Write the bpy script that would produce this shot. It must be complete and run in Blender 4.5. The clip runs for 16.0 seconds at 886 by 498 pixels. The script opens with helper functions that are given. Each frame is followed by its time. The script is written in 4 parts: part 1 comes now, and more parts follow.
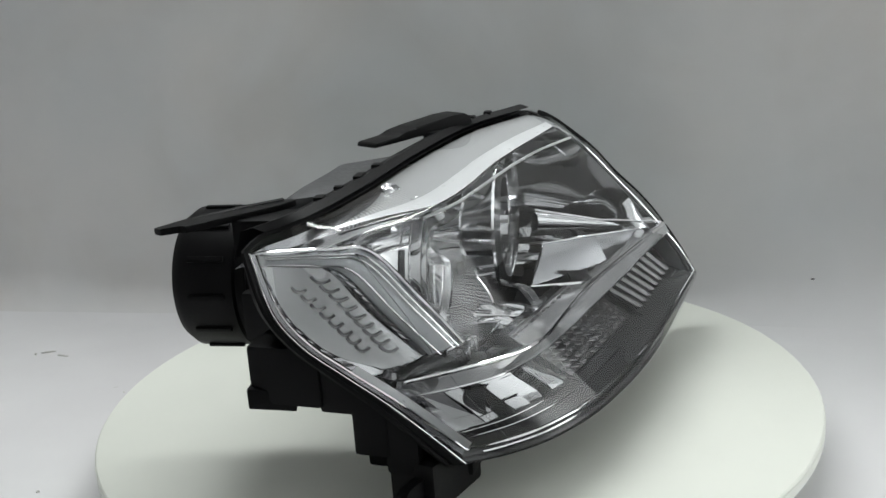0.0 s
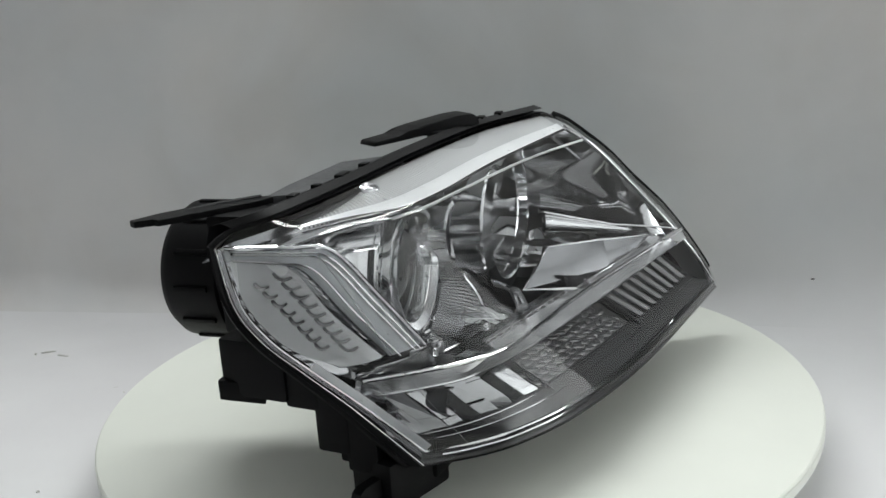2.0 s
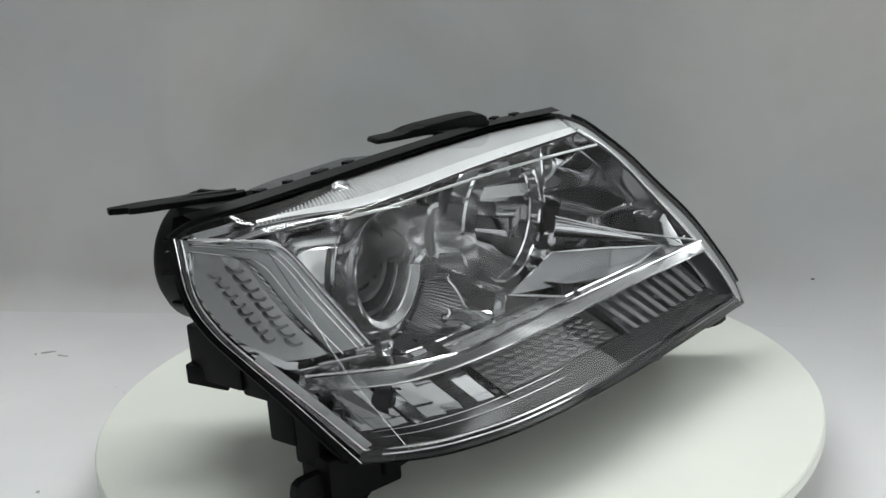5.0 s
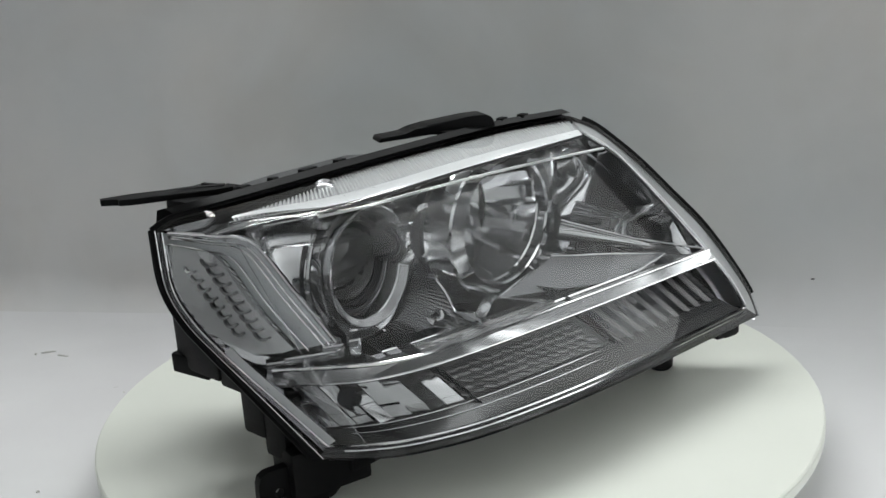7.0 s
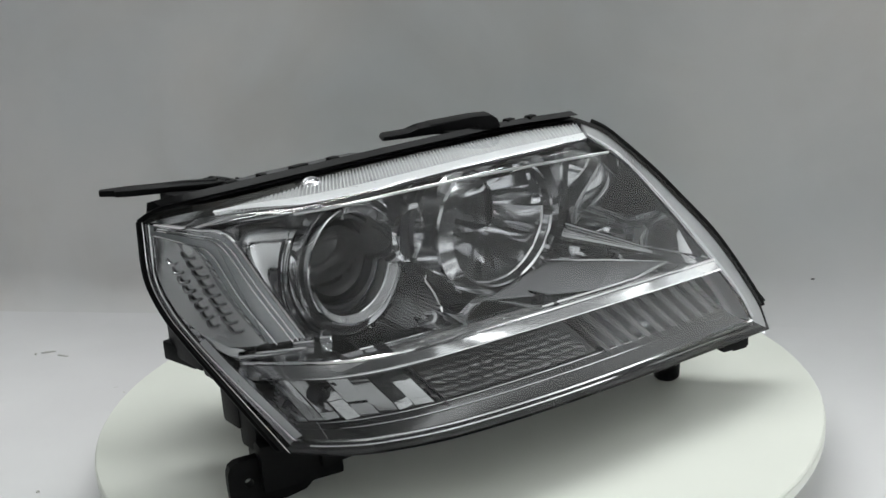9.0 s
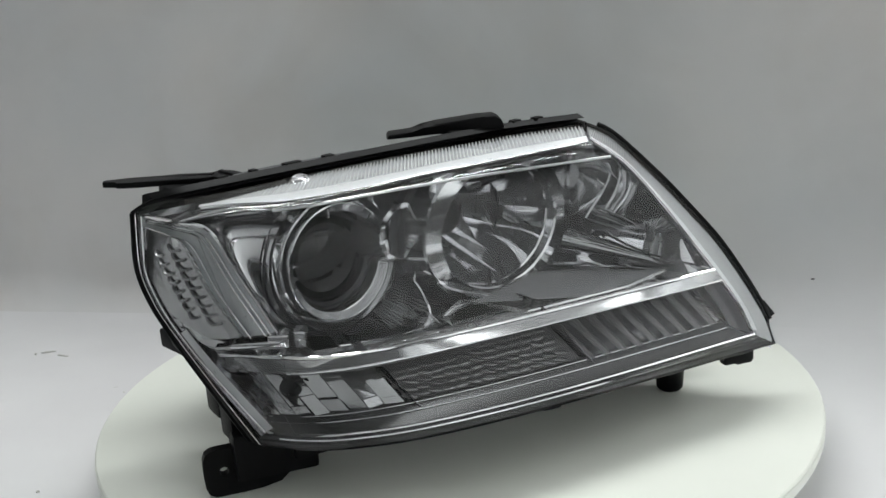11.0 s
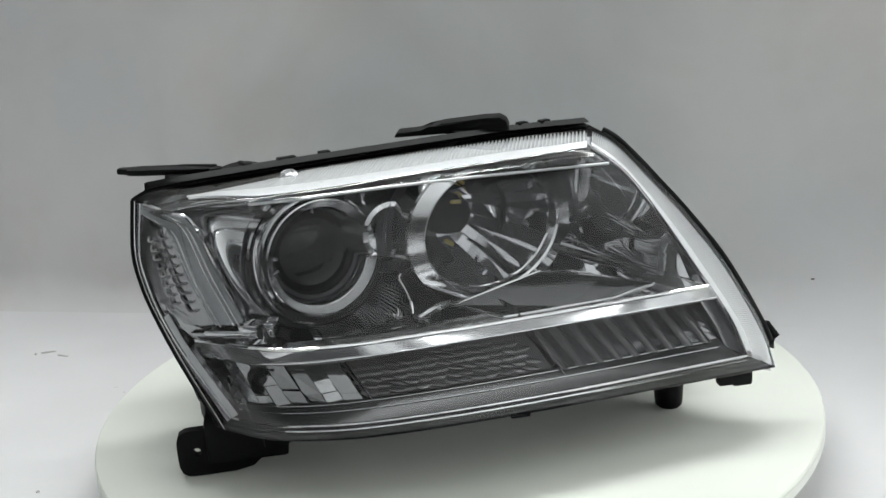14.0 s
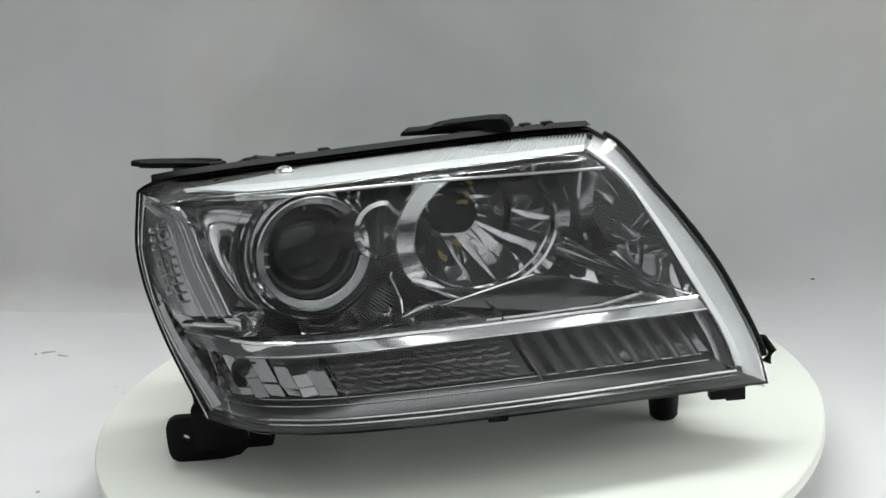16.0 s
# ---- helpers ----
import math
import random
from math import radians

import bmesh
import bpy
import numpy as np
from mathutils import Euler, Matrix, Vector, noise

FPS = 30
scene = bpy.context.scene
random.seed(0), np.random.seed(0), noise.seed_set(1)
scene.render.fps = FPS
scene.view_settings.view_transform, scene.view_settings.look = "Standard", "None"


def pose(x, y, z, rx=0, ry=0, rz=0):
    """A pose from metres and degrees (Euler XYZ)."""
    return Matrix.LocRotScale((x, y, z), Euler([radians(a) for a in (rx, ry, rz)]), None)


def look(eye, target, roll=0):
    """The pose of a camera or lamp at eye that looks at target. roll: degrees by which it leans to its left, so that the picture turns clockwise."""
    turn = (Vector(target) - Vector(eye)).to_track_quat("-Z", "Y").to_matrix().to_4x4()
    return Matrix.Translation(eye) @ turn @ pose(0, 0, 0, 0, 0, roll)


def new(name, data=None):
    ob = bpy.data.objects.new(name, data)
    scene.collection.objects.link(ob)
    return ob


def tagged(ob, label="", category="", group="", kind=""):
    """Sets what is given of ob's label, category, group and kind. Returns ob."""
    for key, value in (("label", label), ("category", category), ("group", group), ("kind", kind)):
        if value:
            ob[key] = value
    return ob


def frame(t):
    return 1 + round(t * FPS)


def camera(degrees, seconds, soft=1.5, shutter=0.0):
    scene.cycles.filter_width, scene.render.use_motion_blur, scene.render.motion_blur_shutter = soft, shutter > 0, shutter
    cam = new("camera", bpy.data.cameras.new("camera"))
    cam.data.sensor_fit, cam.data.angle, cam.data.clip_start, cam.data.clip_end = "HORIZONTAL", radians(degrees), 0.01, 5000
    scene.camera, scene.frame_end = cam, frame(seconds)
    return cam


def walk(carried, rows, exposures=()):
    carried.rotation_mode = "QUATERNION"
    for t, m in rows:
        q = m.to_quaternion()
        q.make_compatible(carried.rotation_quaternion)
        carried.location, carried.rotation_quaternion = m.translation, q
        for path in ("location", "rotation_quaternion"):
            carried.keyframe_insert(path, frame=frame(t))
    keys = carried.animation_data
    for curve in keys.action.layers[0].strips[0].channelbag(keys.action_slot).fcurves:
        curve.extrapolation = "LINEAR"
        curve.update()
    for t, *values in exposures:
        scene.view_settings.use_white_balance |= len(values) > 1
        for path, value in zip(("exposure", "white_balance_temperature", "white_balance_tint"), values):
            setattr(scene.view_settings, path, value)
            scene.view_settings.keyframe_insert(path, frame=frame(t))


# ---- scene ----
# A headlamp turns on a white turntable before a paper sweep. All plan numbers are in
# disc radii (K metres each), in the lamp's own space as it stands at 8 s.
K = 0.30
SECONDS = 16.0

cam = camera(44.515, SECONDS)
EYE = (0.0, -0.8583, 0.3807)
AIM = (-0.0032, 0.1005, 0.0967)
walk(cam, [(0.0, look(EYE, AIM, -4.033)), (SECONDS, look(EYE, AIM, -4.033))],
     exposures=[(0.0, 0.06), (4.0, 0.06), (8.0, 0.0), (10.0, 0.08), (12.0, 0.17), (14.5, 0.33), (SECONDS, 0.35)])


def turn_at(t):
    s = (t - 8) / 8
    return -28.57 * s + 0.362 * s * s + 0.259 * s ** 3


# ---- light ----
world = bpy.data.worlds.new("studio_world")
scene.world = world
world.use_nodes = True
world.node_tree.nodes["Background"].inputs[0].default_value = (0.5, 0.52, 0.55, 1)
world.node_tree.nodes["Background"].inputs[1].default_value = 0.02


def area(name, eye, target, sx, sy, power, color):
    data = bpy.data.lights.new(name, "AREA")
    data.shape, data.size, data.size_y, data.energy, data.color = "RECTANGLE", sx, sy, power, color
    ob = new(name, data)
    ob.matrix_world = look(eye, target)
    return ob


area("overhead_softbox", (0.05, 0.42, 1.25), (0.05, -0.05, 0), 1.5, 0.18, 14.6, (0.965, 1.0, 0.99))
# Two unseen fills, bounced off wall and ceiling, brighten the room and chrome.
area("side_bounce_fill", (1.35, -0.20, 0.55), (2.4, -0.20, 1.30), 1.0, 1.6, 78.0, (0.965, 1.0, 0.99))
area("ceiling_bounce_fill", (0.2, -1.6, 0.85), (0.2, -1.6, 2.5), 2.6, 1.2, 7.0, (0.965, 1.0, 0.99))

# ---- materials ----


def material(name, color, rough=0.5, metal=0.0, spec=0.5, coat=0.0, mottle=0.0, mottle_size=8.0,
             grain=0.0, grain_size=300.0, bump=0.0, tint=None):
    m = bpy.data.materials.new(name)
    m.use_nodes = True
    nt = m.node_tree
    b = nt.nodes["Principled BSDF"]
    b.inputs["Base Color"].default_value = (*color, 1)
    b.inputs["Roughness"].default_value = rough
    b.inputs["Metallic"].default_value = metal
    b.inputs["Specular IOR Level"].default_value = spec
    b.inputs["Coat Weight"].default_value = coat
    co = nt.nodes.new("ShaderNodeTexCoord")
    if mottle:
        n = nt.nodes.new("ShaderNodeTexNoise")
        n.inputs["Scale"].default_value, n.inputs["Detail"].default_value = mottle_size, 5
        n2 = nt.nodes.new("ShaderNodeTexNoise")
        n2.inputs["Scale"].default_value, n2.inputs["Detail"].default_value = grain_size, 2
        nt.links.new(co.outputs["Object"], n.inputs["Vector"])
        nt.links.new(co.outputs["Object"], n2.inputs["Vector"])
        mix = nt.nodes.new("ShaderNodeMix")
        mix.data_type = "RGBA"
        other = tint or tuple(c * (1 - mottle) for c in color)
        mix.inputs[6].default_value, mix.inputs[7].default_value = (*color, 1), (*other, 1)
        ramp = nt.nodes.new("ShaderNodeMapRange")
        ramp.inputs[1].default_value, ramp.inputs[2].default_value = 0.35, 0.7
        nt.links.new(n.outputs[0], ramp.inputs[0])
        nt.links.new(ramp.outputs[0], mix.inputs[0])
        nt.links.new(mix.outputs[2], b.inputs["Base Color"])
        r = nt.nodes.new("ShaderNodeMapRange")
        r.inputs[3].default_value, r.inputs[4].default_value = rough * 0.8, min(1, rough * 1.2)
        nt.links.new(n2.outputs[0], r.inputs[0])
        nt.links.new(r.outputs[0], b.inputs["Roughness"])
    if bump:
        n3 = nt.nodes.new("ShaderNodeTexNoise")
        n3.inputs["Scale"].default_value, n3.inputs["Detail"].default_value = grain_size, 3
        nt.links.new(co.outputs["Object"], n3.inputs["Vector"])
        bp = nt.nodes.new("ShaderNodeBump")
        bp.inputs["Strength"].default_value, bp.inputs["Distance"].default_value = bump, 0.001
        nt.links.new(n3.outputs[0], bp.inputs["Height"])
        nt.links.new(bp.outputs[0], b.inputs["Normal"])
    return m


def clear_plastic(name, tint=(0.97, 0.98, 0.985), rough=0.01, ior=1.5):
    m = bpy.data.materials.new(name)
    m.use_nodes = True
    nt = m.node_tree
    nt.nodes.remove(nt.nodes["Principled BSDF"])
    out = nt.nodes["Material Output"]
    tr, gl = nt.nodes.new("ShaderNodeBsdfTransparent"), nt.nodes.new("ShaderNodeBsdfGlossy")
    tr.inputs[0].default_value = (*tint, 1)
    gl.inputs["Roughness"].default_value = rough
    fr, mx = nt.nodes.new("ShaderNodeFresnel"), nt.nodes.new("ShaderNodeMixShader")
    fr.inputs[0].default_value = ior
    nt.links.new(fr.outputs[0], mx.inputs[0])
    nt.links.new(tr.outputs[0], mx.inputs[1])
    nt.links.new(gl.outputs[0], mx.inputs[2])
    nt.links.new(mx.outputs[0], out.inputs[0])
    return m


M_PAPER = material("backdrop_paper", (0.75, 0.75, 0.755), 0.7, mottle=0.10, mottle_size=2.2, grain_size=60, bump=0.05, tint=(0.65, 0.64, 0.65))
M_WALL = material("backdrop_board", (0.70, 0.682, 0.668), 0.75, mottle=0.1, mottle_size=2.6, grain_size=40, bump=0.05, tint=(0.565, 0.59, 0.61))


def paint_falloff_and_stains(m, paper):
    """Paints the sweep's light falloff into the colour: paper tone at the foot, wide at one end and narrow at the
    other.
    """
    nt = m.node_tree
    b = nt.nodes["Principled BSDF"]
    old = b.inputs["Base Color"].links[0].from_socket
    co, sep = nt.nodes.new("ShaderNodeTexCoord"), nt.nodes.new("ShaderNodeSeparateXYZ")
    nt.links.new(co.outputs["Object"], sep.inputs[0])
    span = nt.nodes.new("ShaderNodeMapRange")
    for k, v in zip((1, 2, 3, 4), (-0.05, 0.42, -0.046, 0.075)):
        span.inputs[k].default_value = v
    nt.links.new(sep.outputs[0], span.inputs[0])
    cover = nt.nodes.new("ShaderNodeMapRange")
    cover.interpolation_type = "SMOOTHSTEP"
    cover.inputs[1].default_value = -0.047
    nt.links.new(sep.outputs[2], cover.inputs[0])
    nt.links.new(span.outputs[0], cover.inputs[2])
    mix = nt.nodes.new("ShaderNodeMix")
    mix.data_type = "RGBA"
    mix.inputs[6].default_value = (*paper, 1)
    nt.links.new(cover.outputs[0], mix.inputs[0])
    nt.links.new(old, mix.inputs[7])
    # broad warm and cool stains
    n = nt.nodes.new("ShaderNodeTexNoise")
    n.inputs["Scale"].default_value, n.inputs["Detail"].default_value, n.inputs["Distortion"].default_value = 4.5, 6, 0.8
    nt.links.new(co.outputs["Object"], n.inputs["Vector"])
    ramp = nt.nodes.new("ShaderNodeMapRange")
    for k, v in zip((1, 2, 3, 4), (0.42, 0.68, 0.0, 0.55)):
        ramp.inputs[k].default_value = v
    nt.links.new(n.outputs[0], ramp.inputs[0])
    stain = nt.nodes.new("ShaderNodeMix")
    stain.data_type, stain.blend_type = "RGBA", "MULTIPLY"
    stain.inputs[7].default_value = (0.86, 0.83, 0.80, 1)
    nt.links.new(ramp.outputs[0], stain.inputs[0])
    nt.links.new(mix.outputs[2], stain.inputs[6])
    nt.links.new(stain.outputs[2], b.inputs["Base Color"])


paint_falloff_and_stains(M_WALL, (0.72, 0.72, 0.725))
M_DISC = material("turntable_enamel", (0.76, 0.78, 0.715), 0.45, mottle=0.05, mottle_size=6, grain_size=150)
M_ROOM = material("room_paint", (0.70, 0.70, 0.70), 0.8, mottle=0.1, mottle_size=1.5)
M_DIM = material("dark_room_paint", (0.13, 0.13, 0.135), 0.8, mottle=0.1, mottle_size=1.5)
M_BLACK = material("black_plastic", (0.004, 0.004, 0.0045), 0.5, spec=0.12, mottle=0.3, mottle_size=30, grain_size=700, bump=0.08)
M_CHROME = material("chrome_plating", (0.78, 0.78, 0.79), 0.03, 0.95, mottle=0.04, mottle_size=12, grain_size=90)
M_SATIN = material("satin_chrome", (0.66, 0.66, 0.68), 0.24, 1.0, mottle=0.05, mottle_size=20, grain_size=200)
M_RIB = material("ribbed_silver", (0.90, 0.905, 0.91), 0.30, 0.4, mottle=0.05, mottle_size=20, grain_size=200)
M_STRIP = material("ribbed_strip", (0.88, 0.885, 0.89), 0.22, 0.35, mottle=0.05, mottle_size=20, grain_size=200)
M_BAR = material("brushed_bar", (0.82, 0.82, 0.83), 0.22, 0.8, mottle=0.04, mottle_size=14, grain_size=160)
M_RING = material("polished_ring", (0.82, 0.82, 0.83), 0.11, 1.0, mottle=0.04, mottle_size=14, grain_size=160)
# Greyer than the sheet: the creases' shade is put into this colour.
M_CREASE = material("paper_crease_shade", (0.58, 0.57, 0.55), 0.8, mottle=0.2, mottle_size=40)
M_MARK = material("marker_chrome", (0.56, 0.56, 0.57), 0.12, 1.0, mottle=0.05, mottle_size=16, grain_size=200)
# Extra bright metal for real edges and for rods standing in for highlights.
M_BRIGHT = material("edge_and_highlight_metal", (0.95, 0.95, 0.96), 0.07, 1.0, mottle=0.03, mottle_size=12, grain_size=90)
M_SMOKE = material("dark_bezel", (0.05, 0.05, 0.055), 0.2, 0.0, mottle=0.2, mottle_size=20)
M_BEZEL = material("bezel_chrome", (0.76, 0.76, 0.77), 0.03, 0.95, mottle=0.05, mottle_size=12, grain_size=90)
M_LOBE = material("prism_plastic", (0.50, 0.50, 0.51), 0.16, 0.6, mottle=0.08, mottle_size=24, grain_size=200)
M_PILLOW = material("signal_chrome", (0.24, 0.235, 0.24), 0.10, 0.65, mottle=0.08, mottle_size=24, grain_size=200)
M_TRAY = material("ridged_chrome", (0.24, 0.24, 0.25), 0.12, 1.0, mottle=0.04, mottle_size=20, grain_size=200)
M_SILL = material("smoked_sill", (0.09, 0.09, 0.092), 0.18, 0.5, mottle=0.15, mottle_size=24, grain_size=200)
M_BALL = material("projector_glass", (0.004, 0.0045, 0.005), 0.03, 0.0, spec=0.5, coat=0.0)
M_LENS = clear_plastic("clear_polycarbonate")
M_CLEAR = clear_plastic("clear_moulding", (0.93, 0.94, 0.95), 0.06, 1.75)
M_GREY = material("grey_plastic", (0.05, 0.052, 0.055), 0.5, mottle=0.2, mottle_size=20)
M_PALE = material("pale_hole_light", (0.75, 0.74, 0.70), 0.5, mottle=0.1, mottle_size=20)
M_AMBER = material("bulb_amber", (0.55, 0.42, 0.10), 0.15, 0.0, coat=0.5)

# ---- mesh helpers ----
F = Vector((0.766, -0.643, 0.0))   # the way the lamp looks
S = Vector((0.643, 0.766, 0.0))    # across it, towards the inner end
Z = Vector((0.0, 0.0, 1.0))


def part(name, bm, mat, parent, label="", smooth=True, angle=35):
    bmesh.ops.recalc_face_normals(bm, faces=bm.faces[:])
    me = bpy.data.meshes.new(name)
    bm.to_mesh(me)
    bm.free()
    me.materials.append(mat)
    ob = new(name, me)
    if smooth:
        me.shade_smooth()
        me.set_sharp_from_angle(angle=radians(angle))
    if parent:
        ob.parent = parent
    if label:
        ob["label"] = label
    return ob


def spline(points, n):
    """n points, evenly spread, on a smooth curve through a few given ones."""
    p = [Vector(q) for q in points]
    p = [2 * p[0] - p[1]] + p + [2 * p[-1] - p[-2]]
    fine = []
    for i in range(1, len(p) - 2):
        a, b, c, d = p[i - 1:i + 3]
        for k in range(16):
            t = k / 16
            fine.append(0.5 * (2 * b + (c - a) * t + (2 * a - 5 * b + 4 * c - d) * t * t + (3 * b - a - 3 * c + d) * t ** 3))
    fine.append(p[-2])
    run = [0.0]
    for a, b in zip(fine, fine[1:]):
        run.append(run[-1] + (b - a).length)
    out, j = [], 0
    for i in range(n):
        want = run[-1] * i / (n - 1)
        while j < len(run) - 2 and run[j + 1] < want:
            j += 1
        k = (want - run[j]) / max(1e-9, run[j + 1] - run[j])
        out.append(fine[j].lerp(fine[j + 1], min(1, max(0, k))))
    return out


def sheet(bm, rows, closed=False):
    """Faces between rows of points given in disc radii."""
    vs = [[bm.verts.new(p * K) for p in row] for row in rows]
    for a, b in zip(vs, vs[1:]):
        n = len(a)
        for i in range(n if closed else n - 1):
            j = (i + 1) % n
            try:
                bm.faces.new((a[i], a[j], b[j], b[i]))
            except ValueError:
                pass
    return vs


def revolve(bm, centre, profile, n=64, a0=0.0, a1=360.0, axis=F, side=S, top=9.0, wide=1.0):
    """A surface round the axis: the profile holds radius and distance along the axis."""
    up = axis.cross(side)
    full = abs(a1 - a0) >= 359.9
    count = n if full else n + 1
    rows = []
    for r, d in profile:
        row = [centre + axis * d + (side * (wide * math.cos(a)) + up * math.sin(a)) * r
               for a in (radians(a0 + (a1 - a0) * i / n) for i in range(count))]
        for p in row:
            p.z = min(p.z, top)
        rows.append(row)
    return sheet(bm, rows, closed=full)


def tube(bm, points, r, n=8, flat=1.0):
    rows = []
    for i, p in enumerate(points):
        d = (points[min(i + 1, len(points) - 1)] - points[max(i - 1, 0)]).normalized()
        a = d.cross(Z).normalized() if abs(d.z) < 0.95 else d.cross(F).normalized()
        b = a.cross(d)
        rows.append([p + a * (r * math.cos(t)) + b * (r * flat * math.sin(t)) for t in (2 * math.pi * k / n for k in range(n))])
    vs = sheet(bm, rows, closed=True)
    bm.faces.new(vs[0][::-1]), bm.faces.new(vs[-1])


def slab(bm, outline, up, bevel=0.0):
    """A plate: an outline of points (disc radii), thickened along up."""
    lo = [bm.verts.new(p * K) for p in outline]
    hi = [bm.verts.new((p + up) * K) for p in outline]
    n = len(lo)
    made = [bm.faces.new(lo[::-1]), bm.faces.new(hi)]
    for i in range(n):
        made.append(bm.faces.new((lo[i], lo[(i + 1) % n], hi[(i + 1) % n], hi[i])))
    if bevel:
        edges = {e for f in made for e in f.edges}
        bmesh.ops.bevel(bm, geom=list(edges), offset=bevel * K, segments=2, affect="EDGES", profile=0.6)


def block(bm, c, size, axes=(S, F, Z), bevel=0.006):
    a, b, u = axes
    c = Vector(c)
    o = [c + a * (i * size[0] / 2) + b * (j * size[1] / 2) - u * (size[2] / 2) for i, j in ((-1, -1), (1, -1), (1, 1), (-1, 1))]
    slab(bm, o, u * size[2], bevel)


# ---- the lamp's lines ----


def front(x, z):
    """The lens's front: how far forward it lies at x and height z."""
    q = z - 0.4
    y = (-0.4689 + 0.713 * x + 0.6769 * x * x - 0.8506 * x ** 3 - 0.4725 * x ** 4
         + q * (0.8101 + 1.2176 * x - 1.4131 * x * x - 2.3268 * x ** 3) + q * q * (-0.3633 - 2.0828 * x))
    return y


def on_front(x, z, back=0.0):
    return Vector((x, front(x, z), z)) - F * back


LEFT = [(-0.696, -0.411, 0.647), (-0.680, -0.459, 0.525), (-0.637, -0.500, 0.448), (-0.572, -0.548, 0.384), (-0.478, -0.604, 0.294), (-0.350, -0.656, 0.151)]
RIGHT = [(0.385, 0.130, 0.738), (0.445, 0.118, 0.712), (0.500, 0.100, 0.668), (0.570, 0.075, 0.602), (0.645, 0.070, 0.520), (0.745, 0.035, 0.405), (0.845, -0.005, 0.245), (0.880, -0.027, 0.150)]
BOTTOM = [(-0.350, -0.656, 0.151), (-0.225, -0.671, 0.147), (-0.107, -0.678, 0.157), (0.072, -0.626, 0.166), (0.370, -0.450, 0.172), (0.880, -0.027, 0.150)]
TOP = [(-0.696, -0.411, 0.647), (-0.647, -0.400, 0.671), (-0.536, -0.400, 0.690), (-0.342, -0.279, 0.703), (-0.091, -0.071, 0.710), (0.173, 0.100, 0.722), (0.385, 0.130, 0.738)]
IN_LEFT = [(-0.672, -0.415, 0.640), (-0.655, -0.468, 0.525), (-0.612, -0.510, 0.452), (-0.548, -0.560, 0.390), (-0.455, -0.610, 0.305), (-0.329, -0.645, 0.176)]
IN_RIGHT = [(0.405, 0.033, 0.708), (0.500, 0.030, 0.635), (0.600, 0.000, 0.520), (0.690, -0.040, 0.405), (0.775, -0.070, 0.290), (0.819, -0.096, 0.204)]
IN_BOTTOM = [(-0.329, -0.645, 0.176), (-0.229, -0.667, 0.181), (-0.111, -0.674, 0.191), (0.068, -0.622, 0.2), (0.366, -0.446, 0.206), (0.819, -0.096, 0.204)]
IN_TOP = [(-0.672, -0.415, 0.640), (-0.443, -0.489, 0.684), (-0.280, -0.476, 0.692), (-0.128, -0.368, 0.692), (0.080, -0.184, 0.695), (0.405, 0.033, 0.708)]
BAR_TOP = [(-0.447, -0.582, 0.347), (-0.218, -0.616, 0.354), (-0.072, -0.567, 0.352), (0.067, -0.447, 0.341), (0.297, -0.272, 0.337), (0.712, -0.072, 0.375)]
BAR_LOW = [(-0.450, -0.556, 0.298), (-0.318, -0.610, 0.312), (-0.202, -0.616, 0.317), (-0.042, -0.548, 0.318), (0.247, -0.371, 0.325), (0.734, -0.065, 0.344)]


def coons(low, high, left, right):
    """Rows of points that fill four edge lines; left and right run upwards."""
    n, m = len(low), len(left)
    rows = []
    for j in range(m):
        v = j / (m - 1)
        row = []
        for i in range(n):
            u = i / (n - 1)
            p = low[i].lerp(high[i], v) + left[j].lerp(right[j], u)
            p -= (low[0] * (1 - u) + low[-1] * u) * (1 - v) + (high[0] * (1 - u) + high[-1] * u) * v
            row.append(p)
        rows.append(row)
    return rows


# ---- setting ----
FLOOR = -0.17
WALL_A, WALL_B = Vector((-1.94, 1.575, FLOOR)), Vector((1.51, 0.686, FLOOR))


